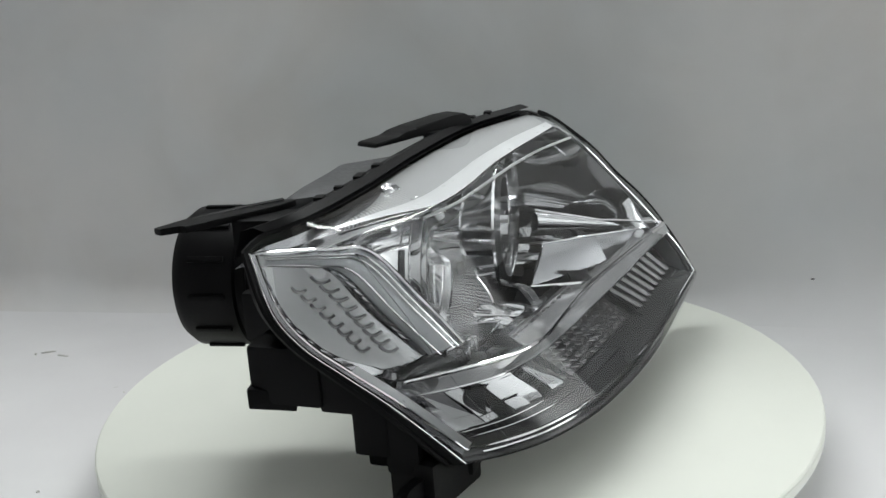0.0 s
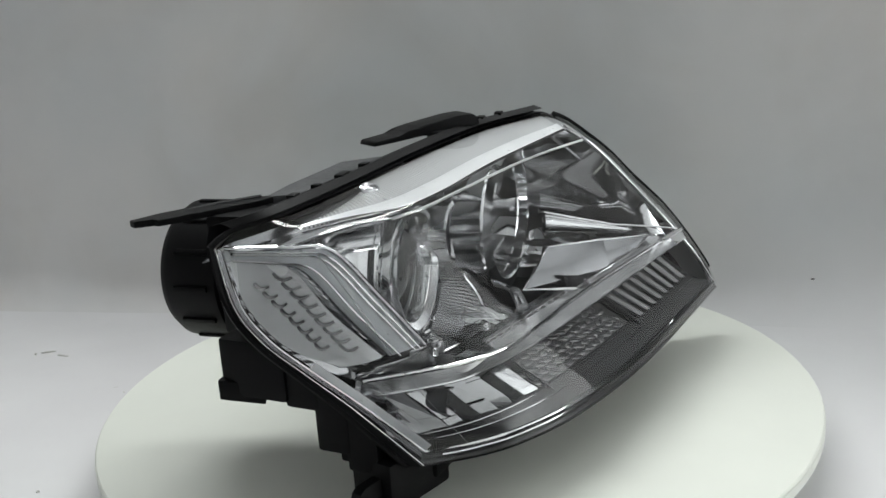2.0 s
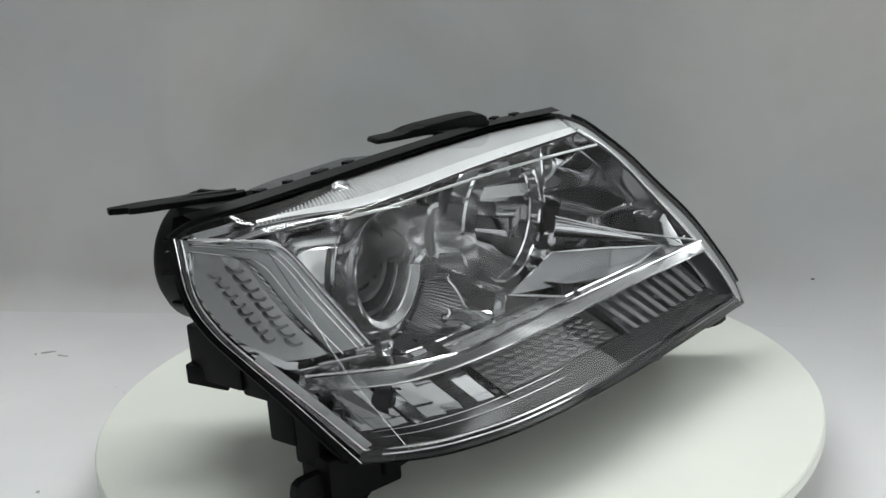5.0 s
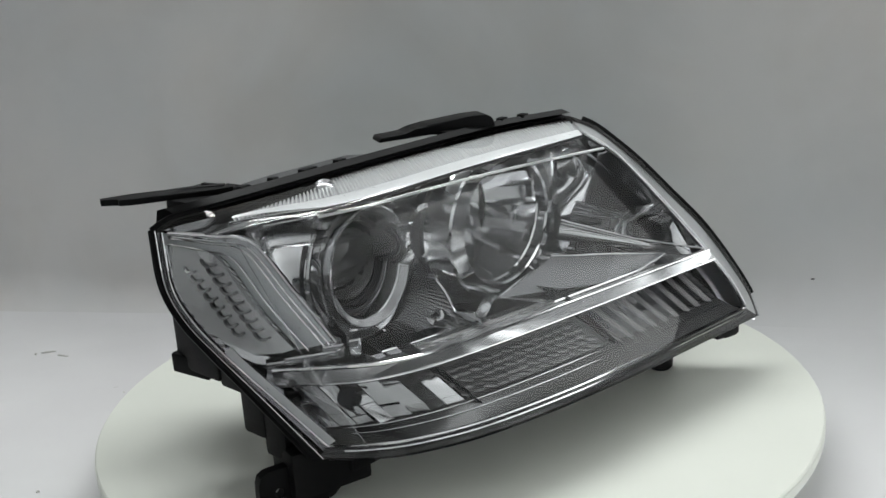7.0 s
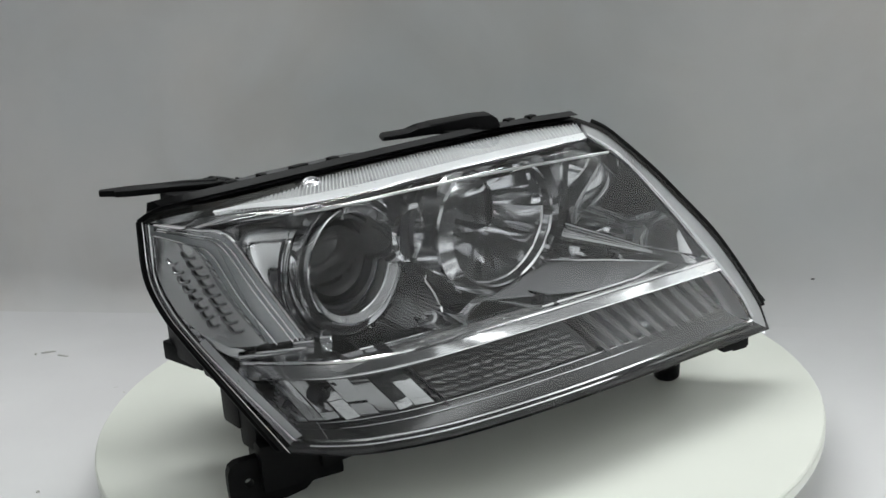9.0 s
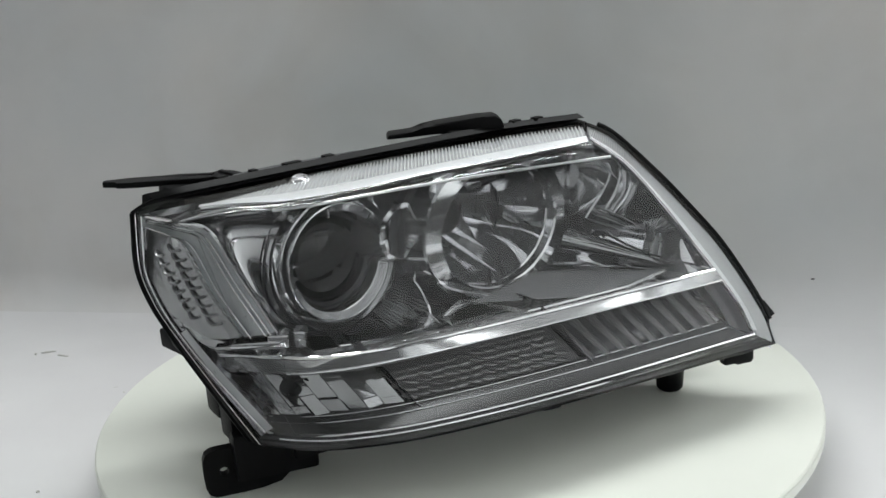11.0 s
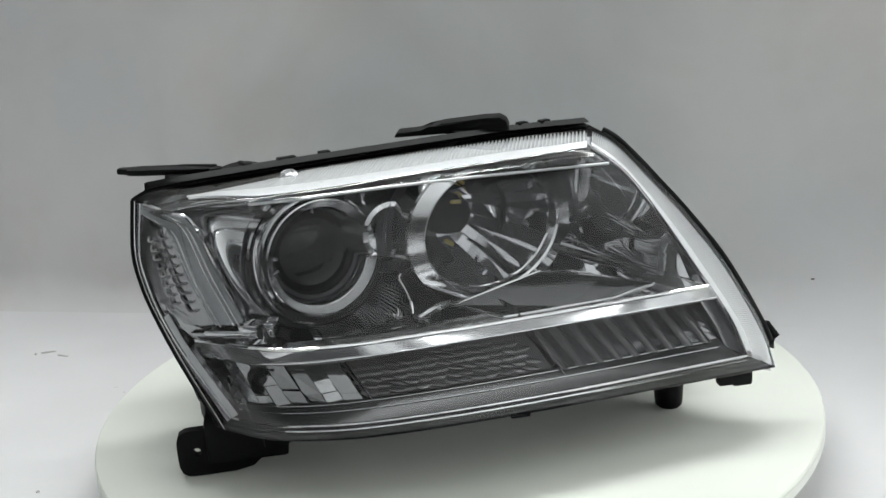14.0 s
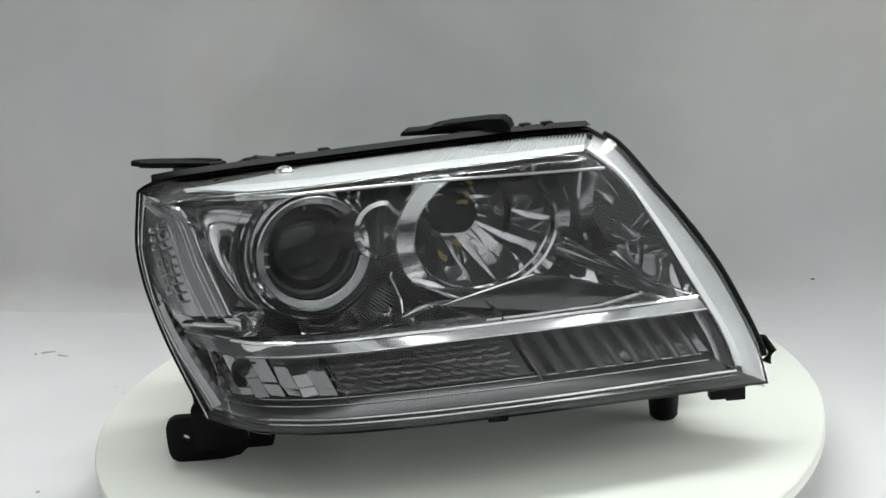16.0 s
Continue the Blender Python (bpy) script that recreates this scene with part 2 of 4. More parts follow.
def build_backdrop():
    along = (WALL_B - WALL_A).normalized()
    out = Vector((along.y, -along.x, 0))     # from the wall towards the room
    sheet_rows, wall_rows = [], []
    steps = 240
    for i in range(steps + 1):
        u = i / steps
        foot = WALL_A.lerp(WALL_B, 0.5) + along * ((u - 0.5) * 9.0)
        k = min(1.25, max(-0.2, (foot - WALL_A).dot(along) / (WALL_B - WALL_A).length))
        r = 0.06 + 0.14 * min(1, max(0, 1 - k / 0.45)) + min(0.19, 0.6 * max(0, k - 0.68))
        far = min(5.6, max(2.35, 3.3 - foot.x))     # unseen front edge, cut askew to shape what the chrome reflects
        row = [foot + out * d for d in (far, 0.5 * far + 1.0, 2.0, 1.4, 1.0, 0.7)]
        for p in row:
            p.z += 0.010 * noise.noise(p * 1.7) * (1 if (p.xy.length > 1.15) else 0)
        arc = [foot + out * (r * (1 - math.sin(a))) + Z * (r * (1 - math.cos(a))) for a in (radians(90 * q / 16) for q in range(17))]
        sheet_rows.append(row + arc[:6])
        row = [p.copy() for p in arc[5:]]
        row += [foot + Z * h for h in (0.3, 0.6, 0.9, 1.2, 1.6, 2.0, 2.5)]
        for p in row:
            p += out * ((noise.noise(p * 0.9) * 0.02 - 0.012) * min(1, max(0, (p.z - FLOOR - 0.2) * 3)))
            ridge = (foot - WALL_A).dot(along) - 1.83 + 0.02 * noise.noise(p * 3)
            p += out * (0.006 * math.exp(-(ridge / 0.03) ** 2) * min(1, max(0, (p.z - 0.75) * 4)))
        wall_rows.append(row)
    bm = bmesh.new()
    sheet(bm, sheet_rows)
    tagged(part("ground", bm, M_PAPER, None, angle=60), "creased white paper sheet lying under turntable", "paper sheet", kind="structure")
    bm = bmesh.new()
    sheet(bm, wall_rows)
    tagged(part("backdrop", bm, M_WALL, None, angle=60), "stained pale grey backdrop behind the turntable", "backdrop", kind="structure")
    # a dark speck on the wall and a few small creases in the sheet
    bm = bmesh.new()
    bmesh.ops.create_icosphere(bm, subdivisions=2, radius=1, matrix=Matrix.Translation(Vector((1.277, 0.735, 0.0)) * K) @ Matrix.Diagonal((0.008 * K, 0.004 * K, 0.003 * K, 1)))
    tagged(part("speck", bm, M_GREY, None), "tiny dark speck of dirt on grey backdrop", "speck")
    for x, y, w, a in ((-1.575, 0.972, 0.004, 70), (-1.53, 0.985, 0.030, 10), (-1.46, 0.935, 0.030, -25), (-1.165, 0.588, 0.022, 20), (-1.125, 0.54, 0.012, -60), (-1.191, -0.124, 0.006, 0)):
        bm = bmesh.new()
        bmesh.ops.create_icosphere(bm, subdivisions=2, radius=1, matrix=Matrix.Translation(Vector((x, y, FLOOR + 0.002)) * K) @ Matrix.Rotation(radians(a), 4, "Z") @ Matrix.Diagonal((w * K, 0.005 * K, 0.004 * K, 1)))
        tagged(part("crease", bm, M_CREASE, None), "small raised crease in the white paper", "crease", group="paper creases")


def build_room():
    for name, c, size in (("wall_north", (0, 1.2, 1.2), (5, 0.05, 2.6)), ("wall_south", (0, -2.4, 1.2), (5, 0.05, 2.6)),
                          ("wall_west", (-2.4, -0.6, 1.2), (0.05, 3.55, 2.6)), ("wall_east", (2.4, -0.6, 1.2), (0.05, 3.55, 2.6)),
                          ("ceiling", (0, -0.6, 2.525), (5, 3.7, 0.05)), ("floor", (0, -0.6, -0.084), (5, 3.7, 0.05))):
        bm = bmesh.new()
        bmesh.ops.create_cube(bm, size=1, matrix=Matrix.Translation(c) @ Matrix.Diagonal((*size, 1)))
        # The unseen floor is kept dark so that the chrome reflects darker below.
        tagged(part(name, bm, M_DIM if name == "floor" else M_ROOM, None), "plain grey painted studio " + name.split("_")[0], name.split("_")[0], kind="structure")


def build_turntable():
    table = tagged(new("turntable"), "round white turntable carrying a car headlamp", "turntable")
    x = Vector((1, 0, 0))
    bm = bmesh.new()
    revolve(bm, Vector((0, 0, 0)), [(0.0001, 0.0), (0.5, 0.0), (0.985, 0.0), (0.995, -0.002), (0.999, -0.007), (0.999, -0.010), (0.0001, -0.010)], 160, axis=Z, side=x)
    bmesh.ops.remove_doubles(bm, verts=bm.verts[:], dist=0.0001)
    disc = part("disc", bm, M_DISC, table)
    bm = bmesh.new()
    revolve(bm, Vector((0, 0, 0)), [(0.90, -0.0105), (1.0, -0.0105), (1.0, -0.036), (0.996, -0.041), (0.98, -0.043), (0.90, -0.043), (0.90, -0.0105)], 160, axis=Z, side=x)
    part("rim", bm, M_DISC, disc)
    bm = bmesh.new()
    revolve(bm, Vector((0, 0, 0)), [(0.0001, -0.046), (0.80, -0.046), (0.82, -0.06), (0.82, FLOOR + 0.004), (0.0001, FLOOR + 0.004)], 96, axis=Z, side=x)
    part("base_drum", bm, M_DISC, table, "low white motor base")
    return disc


# ---- the headlamp ----
PROJ = Vector((-0.209, -0.330, 0.490))
REFL = Vector((0.158, -0.070, 0.506))
WIDE = 1.24
BULLET = Vector((-0.066, -0.220, 0.532))
FL, FN = Vector((0.663, -0.749, 0)), Vector((0.749, 0.663, 0))
lamp = tagged(new("headlamp"), "car headlamp with clear lens and black housing on turntable", "headlamp")


def build_lens():
    n, m = 80, 90
    low, high = spline(IN_BOTTOM, n), spline(IN_TOP, n)
    left, right = spline(IN_LEFT[::-1], m), spline(IN_RIGHT[::-1], m)
    rows = coons(low, high, left, right)
    for j, row in enumerate(rows):
        for i, p in enumerate(row):
            e = min(i / 8, (n - 1 - i) / 8, j / 14, (m - 1 - j) / 6, 1)
            straight = low[i].y + (high[i].y - low[i].y) * j / (m - 1)
            p.y = p.y * (1 - e) + min(front(p.x, p.z), straight) * e
            drop = high[i].z - p.z          # rounded fold below the top edge
            fold = math.exp(-((drop - 0.030) / 0.018) ** 2) * min(1, i / 12, (n - 1 - i) / 6)
            p += Vector((0.25, -0.75, 0.45)) * (0.027 * fold)
    bm = bmesh.new()
    sheet(bm, rows)
    for inner, outer, c in ((IN_BOTTOM, BOTTOM, n), (IN_TOP, TOP, n), (IN_LEFT[::-1], LEFT[::-1], m), (IN_RIGHT[::-1], RIGHT[::-1], m)):
        a, b = spline(inner, c), spline(outer, c)
        sheet(bm, [[p.lerp(q, k / 3) for p, q in zip(a, b)] for k in range(4)])
    bmesh.ops.remove_doubles(bm, verts=bm.verts[:], dist=0.0004)
    ob = part("lens", bm, M_LENS, lamp, "clear glossy polycarbonate lens", angle=28)
    ob.visible_shadow = False
    # fine moulding seam that runs down the lens
    line = []
    for x, z in ((-0.50, 0.63), (-0.43, 0.50), (-0.36, 0.36), (-0.29, 0.25), (-0.245, 0.185)):
        line.append(on_front(x, z, -0.002))
    bm = bmesh.new()
    tube(bm, spline(line, 40), 0.0012, 5)
    seam = part("moulding_seam", bm, M_CLEAR, ob)
    seam.visible_shadow = False


def build_housing():
    ring = spline(LEFT, 30)[:-1] + spline(BOTTOM, 50)[:-1] + spline(RIGHT[::-1], 30)[:-1] + spline(TOP[::-1], 50)[:-1]
    mid = sum(ring, Vector()) / len(ring)

    def moved(scale, back):
        out = []
        for p in ring:
            q = p - mid
            along = q.dot(F)
            q = q - F * along
            out.append(mid + q * scale + F * (along * (1 - min(1, back / 0.5) * 0.8) - back))
        return out
    bm = bmesh.new()
    rows = [moved(0.993, 0.006), moved(0.999, 0.003), moved(1.002, 0.010), moved(1.002, 0.03), moved(0.985, 0.036), moved(0.97, 0.06),
            moved(0.92, 0.10), moved(0.90, 0.16), moved(0.84, 0.20), moved(0.80, 0.30), moved(0.62, 0.36), moved(0.5, 0.40)]
    vs = sheet(bm, rows, closed=True)
    bm.faces.new(vs[-1])
    body = part("housing", bm, M_BLACK, lamp, "matt black moulded plastic housing")
    # flange lip that holds the lens
    bm = bmesh.new()
    loop = moved(1.000, 0.045)
    tube(bm, loop + loop[:1], 0.007, 6)
    part("flange", bm, M_BLACK, body)
    # rim outside the inner end of the lens
    bm = bmesh.new()
    tube(bm, [p + Vector((0.000, 0.012, 0.001)) for p in spline(RIGHT, 50)[2:46]], 0.008, 8)
    part("end_flange", bm, M_BLACK, body)
    # round dust cover on the projector's axis
    bm = bmesh.new()
    revolve(bm, PROJ - Z * 0.012, [(0.16, -0.20), (0.172, -0.30), (0.172, -0.42), (0.164, -0.425), (0.164, -0.45), (0.172, -0.455), (0.172, -0.585), (0.155, -0.61), (0.08, -0.615), (0.0005, -0.615)], 56)
    cover = part("dust_cover", bm, M_BLACK, body, "round black dust cover")
    for a in range(0, 360, 30):
        bm = bmesh.new()
        r = S * math.cos(radians(a)) + Z * math.sin(radians(a))
        block(bm, PROJ - Z * 0.012 + r * 0.172 - F * 0.52, (0.014, 0.09, 0.014), axes=(r, F, r.cross(F)), bevel=0.003)
        part("grip_rib", bm, M_BLACK, cover)
    bm = bmesh.new()
    revolve(bm, REFL, [(0.14, -0.16), (0.145, -0.34), (0.13, -0.40), (0.0005, -0.41)], 48)
    part("rear_bowl", bm, M_BLACK, body)
    # stepped underside on the outer flank
    for c, size in (((-0.562, -0.318, 0.345), (0.175, 0.22, 0.14)), ((-0.476, -0.403, 0.335), (0.09, 0.22, 0.145)), ((-0.435, -0.460, 0.245), (0.085, 0.20, 0.16)),
                    ((-0.393, -0.516, 0.20), (0.08, 0.18, 0.15)), ((-0.53, -0.24, 0.44), (0.22, 0.16, 0.12)), ((-0.30, -0.42, 0.13), (0.26, 0.2, 0.12))):
        bm = bmesh.new()
        block(bm, c, size, axes=(FL, FN, Z), bevel=0.012)
        part("housing_step", bm, M_BLACK, body)
    bm = bmesh.new()
    slab(bm, [Vector(q) for q in ((-0.715, -0.335, 0.268), (-0.62, -0.39, 0.255), (-0.60, -0.33, 0.262), (-0.66, -0.27, 0.27))], Z * 0.05, 0.006)
    part("flank_hook", bm, M_BLACK, body)
    # unseen block added behind the lens's lower edge to deepen the shadow below
    bm = bmesh.new()
    block(bm, (0.27, -0.08, 0.165), (0.86, 0.20, 0.13), bevel=0.02)
    part("hidden_shadow_block", bm, M_BLACK, body)
    # hump behind the top edge
    bm = bmesh.new()
    slab(bm, [Vector(q) for q in ((-0.53, -0.19, 0.56), (-0.45, -0.115, 0.56), (-0.26, 0.08, 0.56), (-0.09, 0.07, 0.56), (-0.12, -0.06, 0.56), (-0.36, -0.24, 0.56))], Z * 0.132, 0.014)
    part("top_hump", bm, M_GREY, body, "dark grey rear cover")
    # ledge with clips along the upper seam
    top = [p - F * 0.03 + Z * 0.004 for p in spline(TOP[1:], 60)]
    bm = bmesh.new()
    sheet(bm, [[p + F * 0.026 + Z * 0.006 for p in top], [p + Z * 0.016 for p in top], [p - F * 0.028 + Z * 0.008 for p in top], [p - F * 0.045 - Z * 0.05 for p in top]])
    part("top_ledge", bm, M_BLACK, body)
    for i, w in ((10, 0.03), (14, 0.02), (19, 0.05), (24, 0.03), (47, 0.05), (51, 0.03), (54, 0.03)):
        bm = bmesh.new()
        block(bm, top[i] - F * 0.014 + Z * 0.013, (w, 0.022, 0.012), bevel=0.003)
        part("clip", bm, M_BLACK, body)
    return body


def build_mounts(body):
    # long arm at the outer end
    bm = bmesh.new()
    arm = ((-0.845, -0.245), (-0.838, -0.300), (-0.795, -0.305), (-0.790, -0.345), (-0.740, -0.340), (-0.715, -0.330), (-0.56, -0.300), (-0.522, -0.270), (-0.525, -0.225), (-0.56, -0.195), (-0.65, -0.180), (-0.775, -0.205))
    slab(bm, [Vector((x, -0.262 + 0.45 * (y + 0.262), 0.684 + 0.006 * (x + 0.84) / 0.32)) for x, y in arm], Z * 0.015, 0.003)
    side = part("mounting_arm", bm, M_BLACK, body)
    bm = bmesh.new()
    tube(bm, [Vector((-0.74, -0.240, 0.692)), Vector((-0.64, -0.238, 0.698)), Vector((-0.545, -0.246, 0.701))], 0.009, 8)
    part("stiffening_rib", bm, M_BLACK, side)
    bm = bmesh.new()
    block(bm, (-0.60, -0.29, 0.655), (0.10, 0.14, 0.07), bevel=0.01)
    part("arm_root", bm, M_BLACK, side)
    # hooded bracket on the top edge
    bm = bmesh.new()
    hood = ((-0.160, 0.717), (-0.153, 0.731), (-0.085, 0.736), (-0.055, 0.741), (-0.022, 0.755), (0.10, 0.767), (0.142, 0.769), (0.160, 0.758), (0.168, 0.735), (0.07, 0.720), (-0.02, 0.727), (-0.09, 0.722))
    slab(bm, [Vector((x, 0.082 + 0.1 * x, z)) for x, z in hood], Vector((-0.02, 0.075, 0.0)), 0.006)
    hd = part("top_bracket", bm, M_BLACK, body)
    bm = bmesh.new()
    block(bm, (0.06, 0.115, 0.70), (0.12, 0.06, 0.07), bevel=0.008)
    part("bracket_foot", bm, M_BLACK, hd)
    # drilled tab on the turntable
    bm = bmesh.new()
    e1, hole = Vector((0.88, 0.47, 0.0)), Vector((-0.458, -0.624, 0.066))
    n1 = Vector((0.47, -0.88, 0.0))
    outer, inner = [], []
    for k in range(24):
        a = 2 * math.pi * k / 24
        c, s = math.cos(a), math.sin(a)
        w = (abs(c) ** 4 + abs(s) ** 4) ** -0.25
        outer.append(hole + e1 * ((0.048 if c < 0 else 0.16) * c * w) + Z * ((0.058 if s > 0 else 0.064) * s * w))
        inner.append(hole + e1 * (0.011 * c) + Z * (0.011 * s))
    f1, f2 = n1 * 0.004, n1 * -0.022
    sheet(bm, [[p + f1 for p in inner], [p + f1 for p in outer], [p + f2 for p in outer], [p + f2 for p in inner], [p + f1 for p in inner]], closed=True)
    bmesh.ops.remove_doubles(bm, verts=bm.verts[:], dist=0.0001)
    tab = part("drilled_tab", bm, M_BLACK, body, "black tab with a through hole")
    bm = bmesh.new()
    block(bm, (-0.36, -0.54, 0.10), (0.20, 0.12, 0.12), axes=(e1, n1, Z), bevel=0.012)
    part("tab_root", bm, M_BLACK, tab)
    # round foot and small clips under the lens
    bm = bmesh.new()
    revolve(bm, Vector((0.60, 0.02, 0.0)), [(0.0005, 0.001), (0.03, 0.001), (0.036, 0.008), (0.040, 0.06), (0.045, 0.13), (0.0005, 0.13)], 24, axis=Z, side=Vector((1, 0, 0)))
    part("support_foot", bm, M_BLACK, body)
    for c, size in (((0.775, -0.03, 0.117), (0.09, 0.03, 0.03)), ((0.30, -0.36, 0.128), (0.05, 0.03, 0.024)), ((0.79, -0.01, 0.100), (0.05, 0.03, 0.016))):
        bm = bmesh.new()
        block(bm, c, size, axes=(Vector((0.86, 0.5, 0)), Vector((0.5, -0.86, 0)), Z), bevel=0.005)
        part("lower_clip", bm, M_BLACK, body)
    for c, h in (((0.845, 0.045, 0.215), 0.075), ((0.640, 0.140, 0.462), 0.08)):
        bm = bmesh.new()
        q = Vector(c)
        d = Vector((0.55, 0.1, -0.83)).normalized()
        o = Vector((0.8, 0.3, 0.55)).normalized()
        tube(bm, [q - d * h * 0.5 - o * 0.015, q - d * h * 0.2 + o * 0.012, q + d * h * 0.25 + o * 0.016, q + d * h * 0.5 - o * 0.012], 0.010, 8, 1.5)
        part("side_clip", bm, M_BLACK, body)


def build_bezel():
    """The chrome tray of the upper chamber, with holes where the bowls sit."""
    n, m = 130, 70
    left = [(-0.447, -0.582, 0.347), (-0.548, -0.545, 0.40), (-0.605, -0.500, 0.46), (-0.645, -0.462, 0.535), (-0.662, -0.415, 0.632)]
    right = [(0.712, -0.072, 0.375), (0.595, 0.000, 0.515), (0.495, 0.030, 0.630), (0.402, 0.035, 0.702)]
    high = [(x, y, z - 0.006) for x, y, z in IN_TOP]
    high[0] = left[-1]
    high[-1] = right[-1]
    rows = coons(spline(BAR_TOP, n), spline(high, n), spline(left, m), spline(right, m))
    deep = []
    for j, row in enumerate(rows):
        out = []
        for i, p in enumerate(row):
            u, v = i / (n - 1), j / (m - 1)
            e = min(u / 0.42, (1 - u) / 0.32, v / 0.12, (1 - v) / 0.24, 1)
            y = p.y * (1 - min(1, e * 3)) + (0.4 * front(p.x, p.z) + 0.6 * front(p.x, 0.55)) * min(1, e * 3)
            e = e * e * (3 - 2 * e)
            inner = min(1, max(0, (u - 0.45) / 0.5))
            inner = inner * inner * (3 - 2 * inner)
            wave = 0.004 * math.sin(9 * u + 4 * v) * e
            sink = 0.068 * min(1, v / 0.03) * max(0, 1 - v / 0.32) * min(1, u / 0.15)
            q = Vector((p.x, y, p.z - sink)) - F * (0.012 + (0.29 - 0.12 * inner + wave) * e)
            for bowl, r, hold in ((PROJ, 0.200, 0.06), (REFL, 0.232, 0.11), (BULLET, 0.090, 0.06)):
                d = q - bowl
                reach = math.hypot(d.dot(S) / (WIDE if bowl is REFL else 1), d.z)
                over = d.dot(F) + hold
                if over > 0 and reach < r + 0.05:
                    w = min(1, (r + 0.05 - reach) / 0.05)
                    q -= F * (over * w * w * (3 - 2 * w))
            out.append(q)
        deep.append(out)
    bm = bmesh.new()
    sheet(bm, deep)
    gone = []
    for f in bm.faces:
        c = f.calc_center_median() / K
        for b, r, wide in ((PROJ, 0.13, 1), (REFL, 0.15, WIDE)):
            q = c - b
            if math.hypot(q.dot(S) / wide, q.z) < r:
                gone.append(f)
                break
    bmesh.ops.delete(bm, geom=gone, context="FACES")
    return part("bezel", bm, M_BEZEL, lamp, "bright chrome-plated bezel", angle=50)


def build_projector():
    bm = bmesh.new()
    revolve(bm, PROJ, [(0.2125, -0.15), (0.1972, -0.09), (0.1853, -0.045), (0.1793, -0.012), (0.1768, -0.004), (0.1726, -0.004), (0.1691, -0.014), (0.1615, -0.030), (0.1530, -0.032)], 72, top=0.668)
    bowl = part("projector_surround", bm, M_CHROME, lamp, angle=40)
    bm = bmesh.new()
    revolve(bm, PROJ, [(0.1547, -0.06), (0.1547, -0.004), (0.1521, 0.004), (0.1487, 0.005), (0.1454, 0.002), (0.1292, -0.012), (0.1275, -0.016), (0.1247, -0.048), (0.1220, -0.052), (0.1202, -0.075)], 96)
    ring = part("ring", bm, M_RING, bowl, "bright chrome ring", angle=22)
    bm = bmesh.new()
    rows = [[], []]
    for i in range(141):
        a = radians(195 + 150 * i / 140)
        d = S * math.cos(a) + Z * math.sin(a)
        lift = 0.0035 * (i % 2)
        rows[0].append(PROJ + d * 0.1455 + F * (0.004 + lift))
        rows[1].append(PROJ + d * 0.130 + F * (-0.009 + lift))
    sheet(bm, rows)
    part("serrated_edge", bm, M_BAR, ring, smooth=False)
    # small cast notches inside the ring
    for a in (8, 95, 172, 188):
        d = S * math.cos(radians(a)) + Z * math.sin(radians(a))
        bm = bmesh.new()
        block(bm, PROJ + d * 0.124 - F * 0.022, (0.018, 0.016, 0.007), axes=(d, F, d.cross(F)), bevel=0.002)
        part("ring_notch", bm, M_CHROME, ring)
    bm = bmesh.new()
    revolve(bm, PROJ, [(0.1215, -0.050), (0.1202, -0.047), (0.1114, -0.050), (0.1148, -0.065), (0.1130, -0.085)], 64)
    part("shroud", bm, M_SMOKE, bowl, "black shroud round the projector lens")
    bm = bmesh.new()
    revolve(bm, PROJ, [(0.113 * math.sin(radians(a)) + 0.0003, -0.098 + 0.068 * math.cos(radians(a))) for a in range(0, 91, 5)][::-1], 64)
    part("projector_lens", bm, M_BALL, bowl, "dark glossy glass projector lens")
    # dark strip painted as shade where the snout leaves the bezel
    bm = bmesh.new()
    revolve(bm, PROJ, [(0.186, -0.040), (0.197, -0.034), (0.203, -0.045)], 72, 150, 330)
    part("snout_shade_strip", bm, M_SMOKE, bowl, "dark strip painted as shade round the projector")
    bm = bmesh.new()
    tube(bm, [PROJ + S * (0.212 * math.cos(a)) + Z * (0.212 * math.sin(a)) - F * 0.020 for a in (radians(112 + 90 * k / 30) for k in range(31))], 0.0018, 5)
    part("bezel_seam", bm, M_BRIGHT, bowl)
    bm = bmesh.new()
    revolve(bm, PROJ, [(0.1130, -0.07), (0.1360, -0.16), (0.0004, -0.20)], 32)
    part("projector_body", bm, M_SMOKE, bowl)


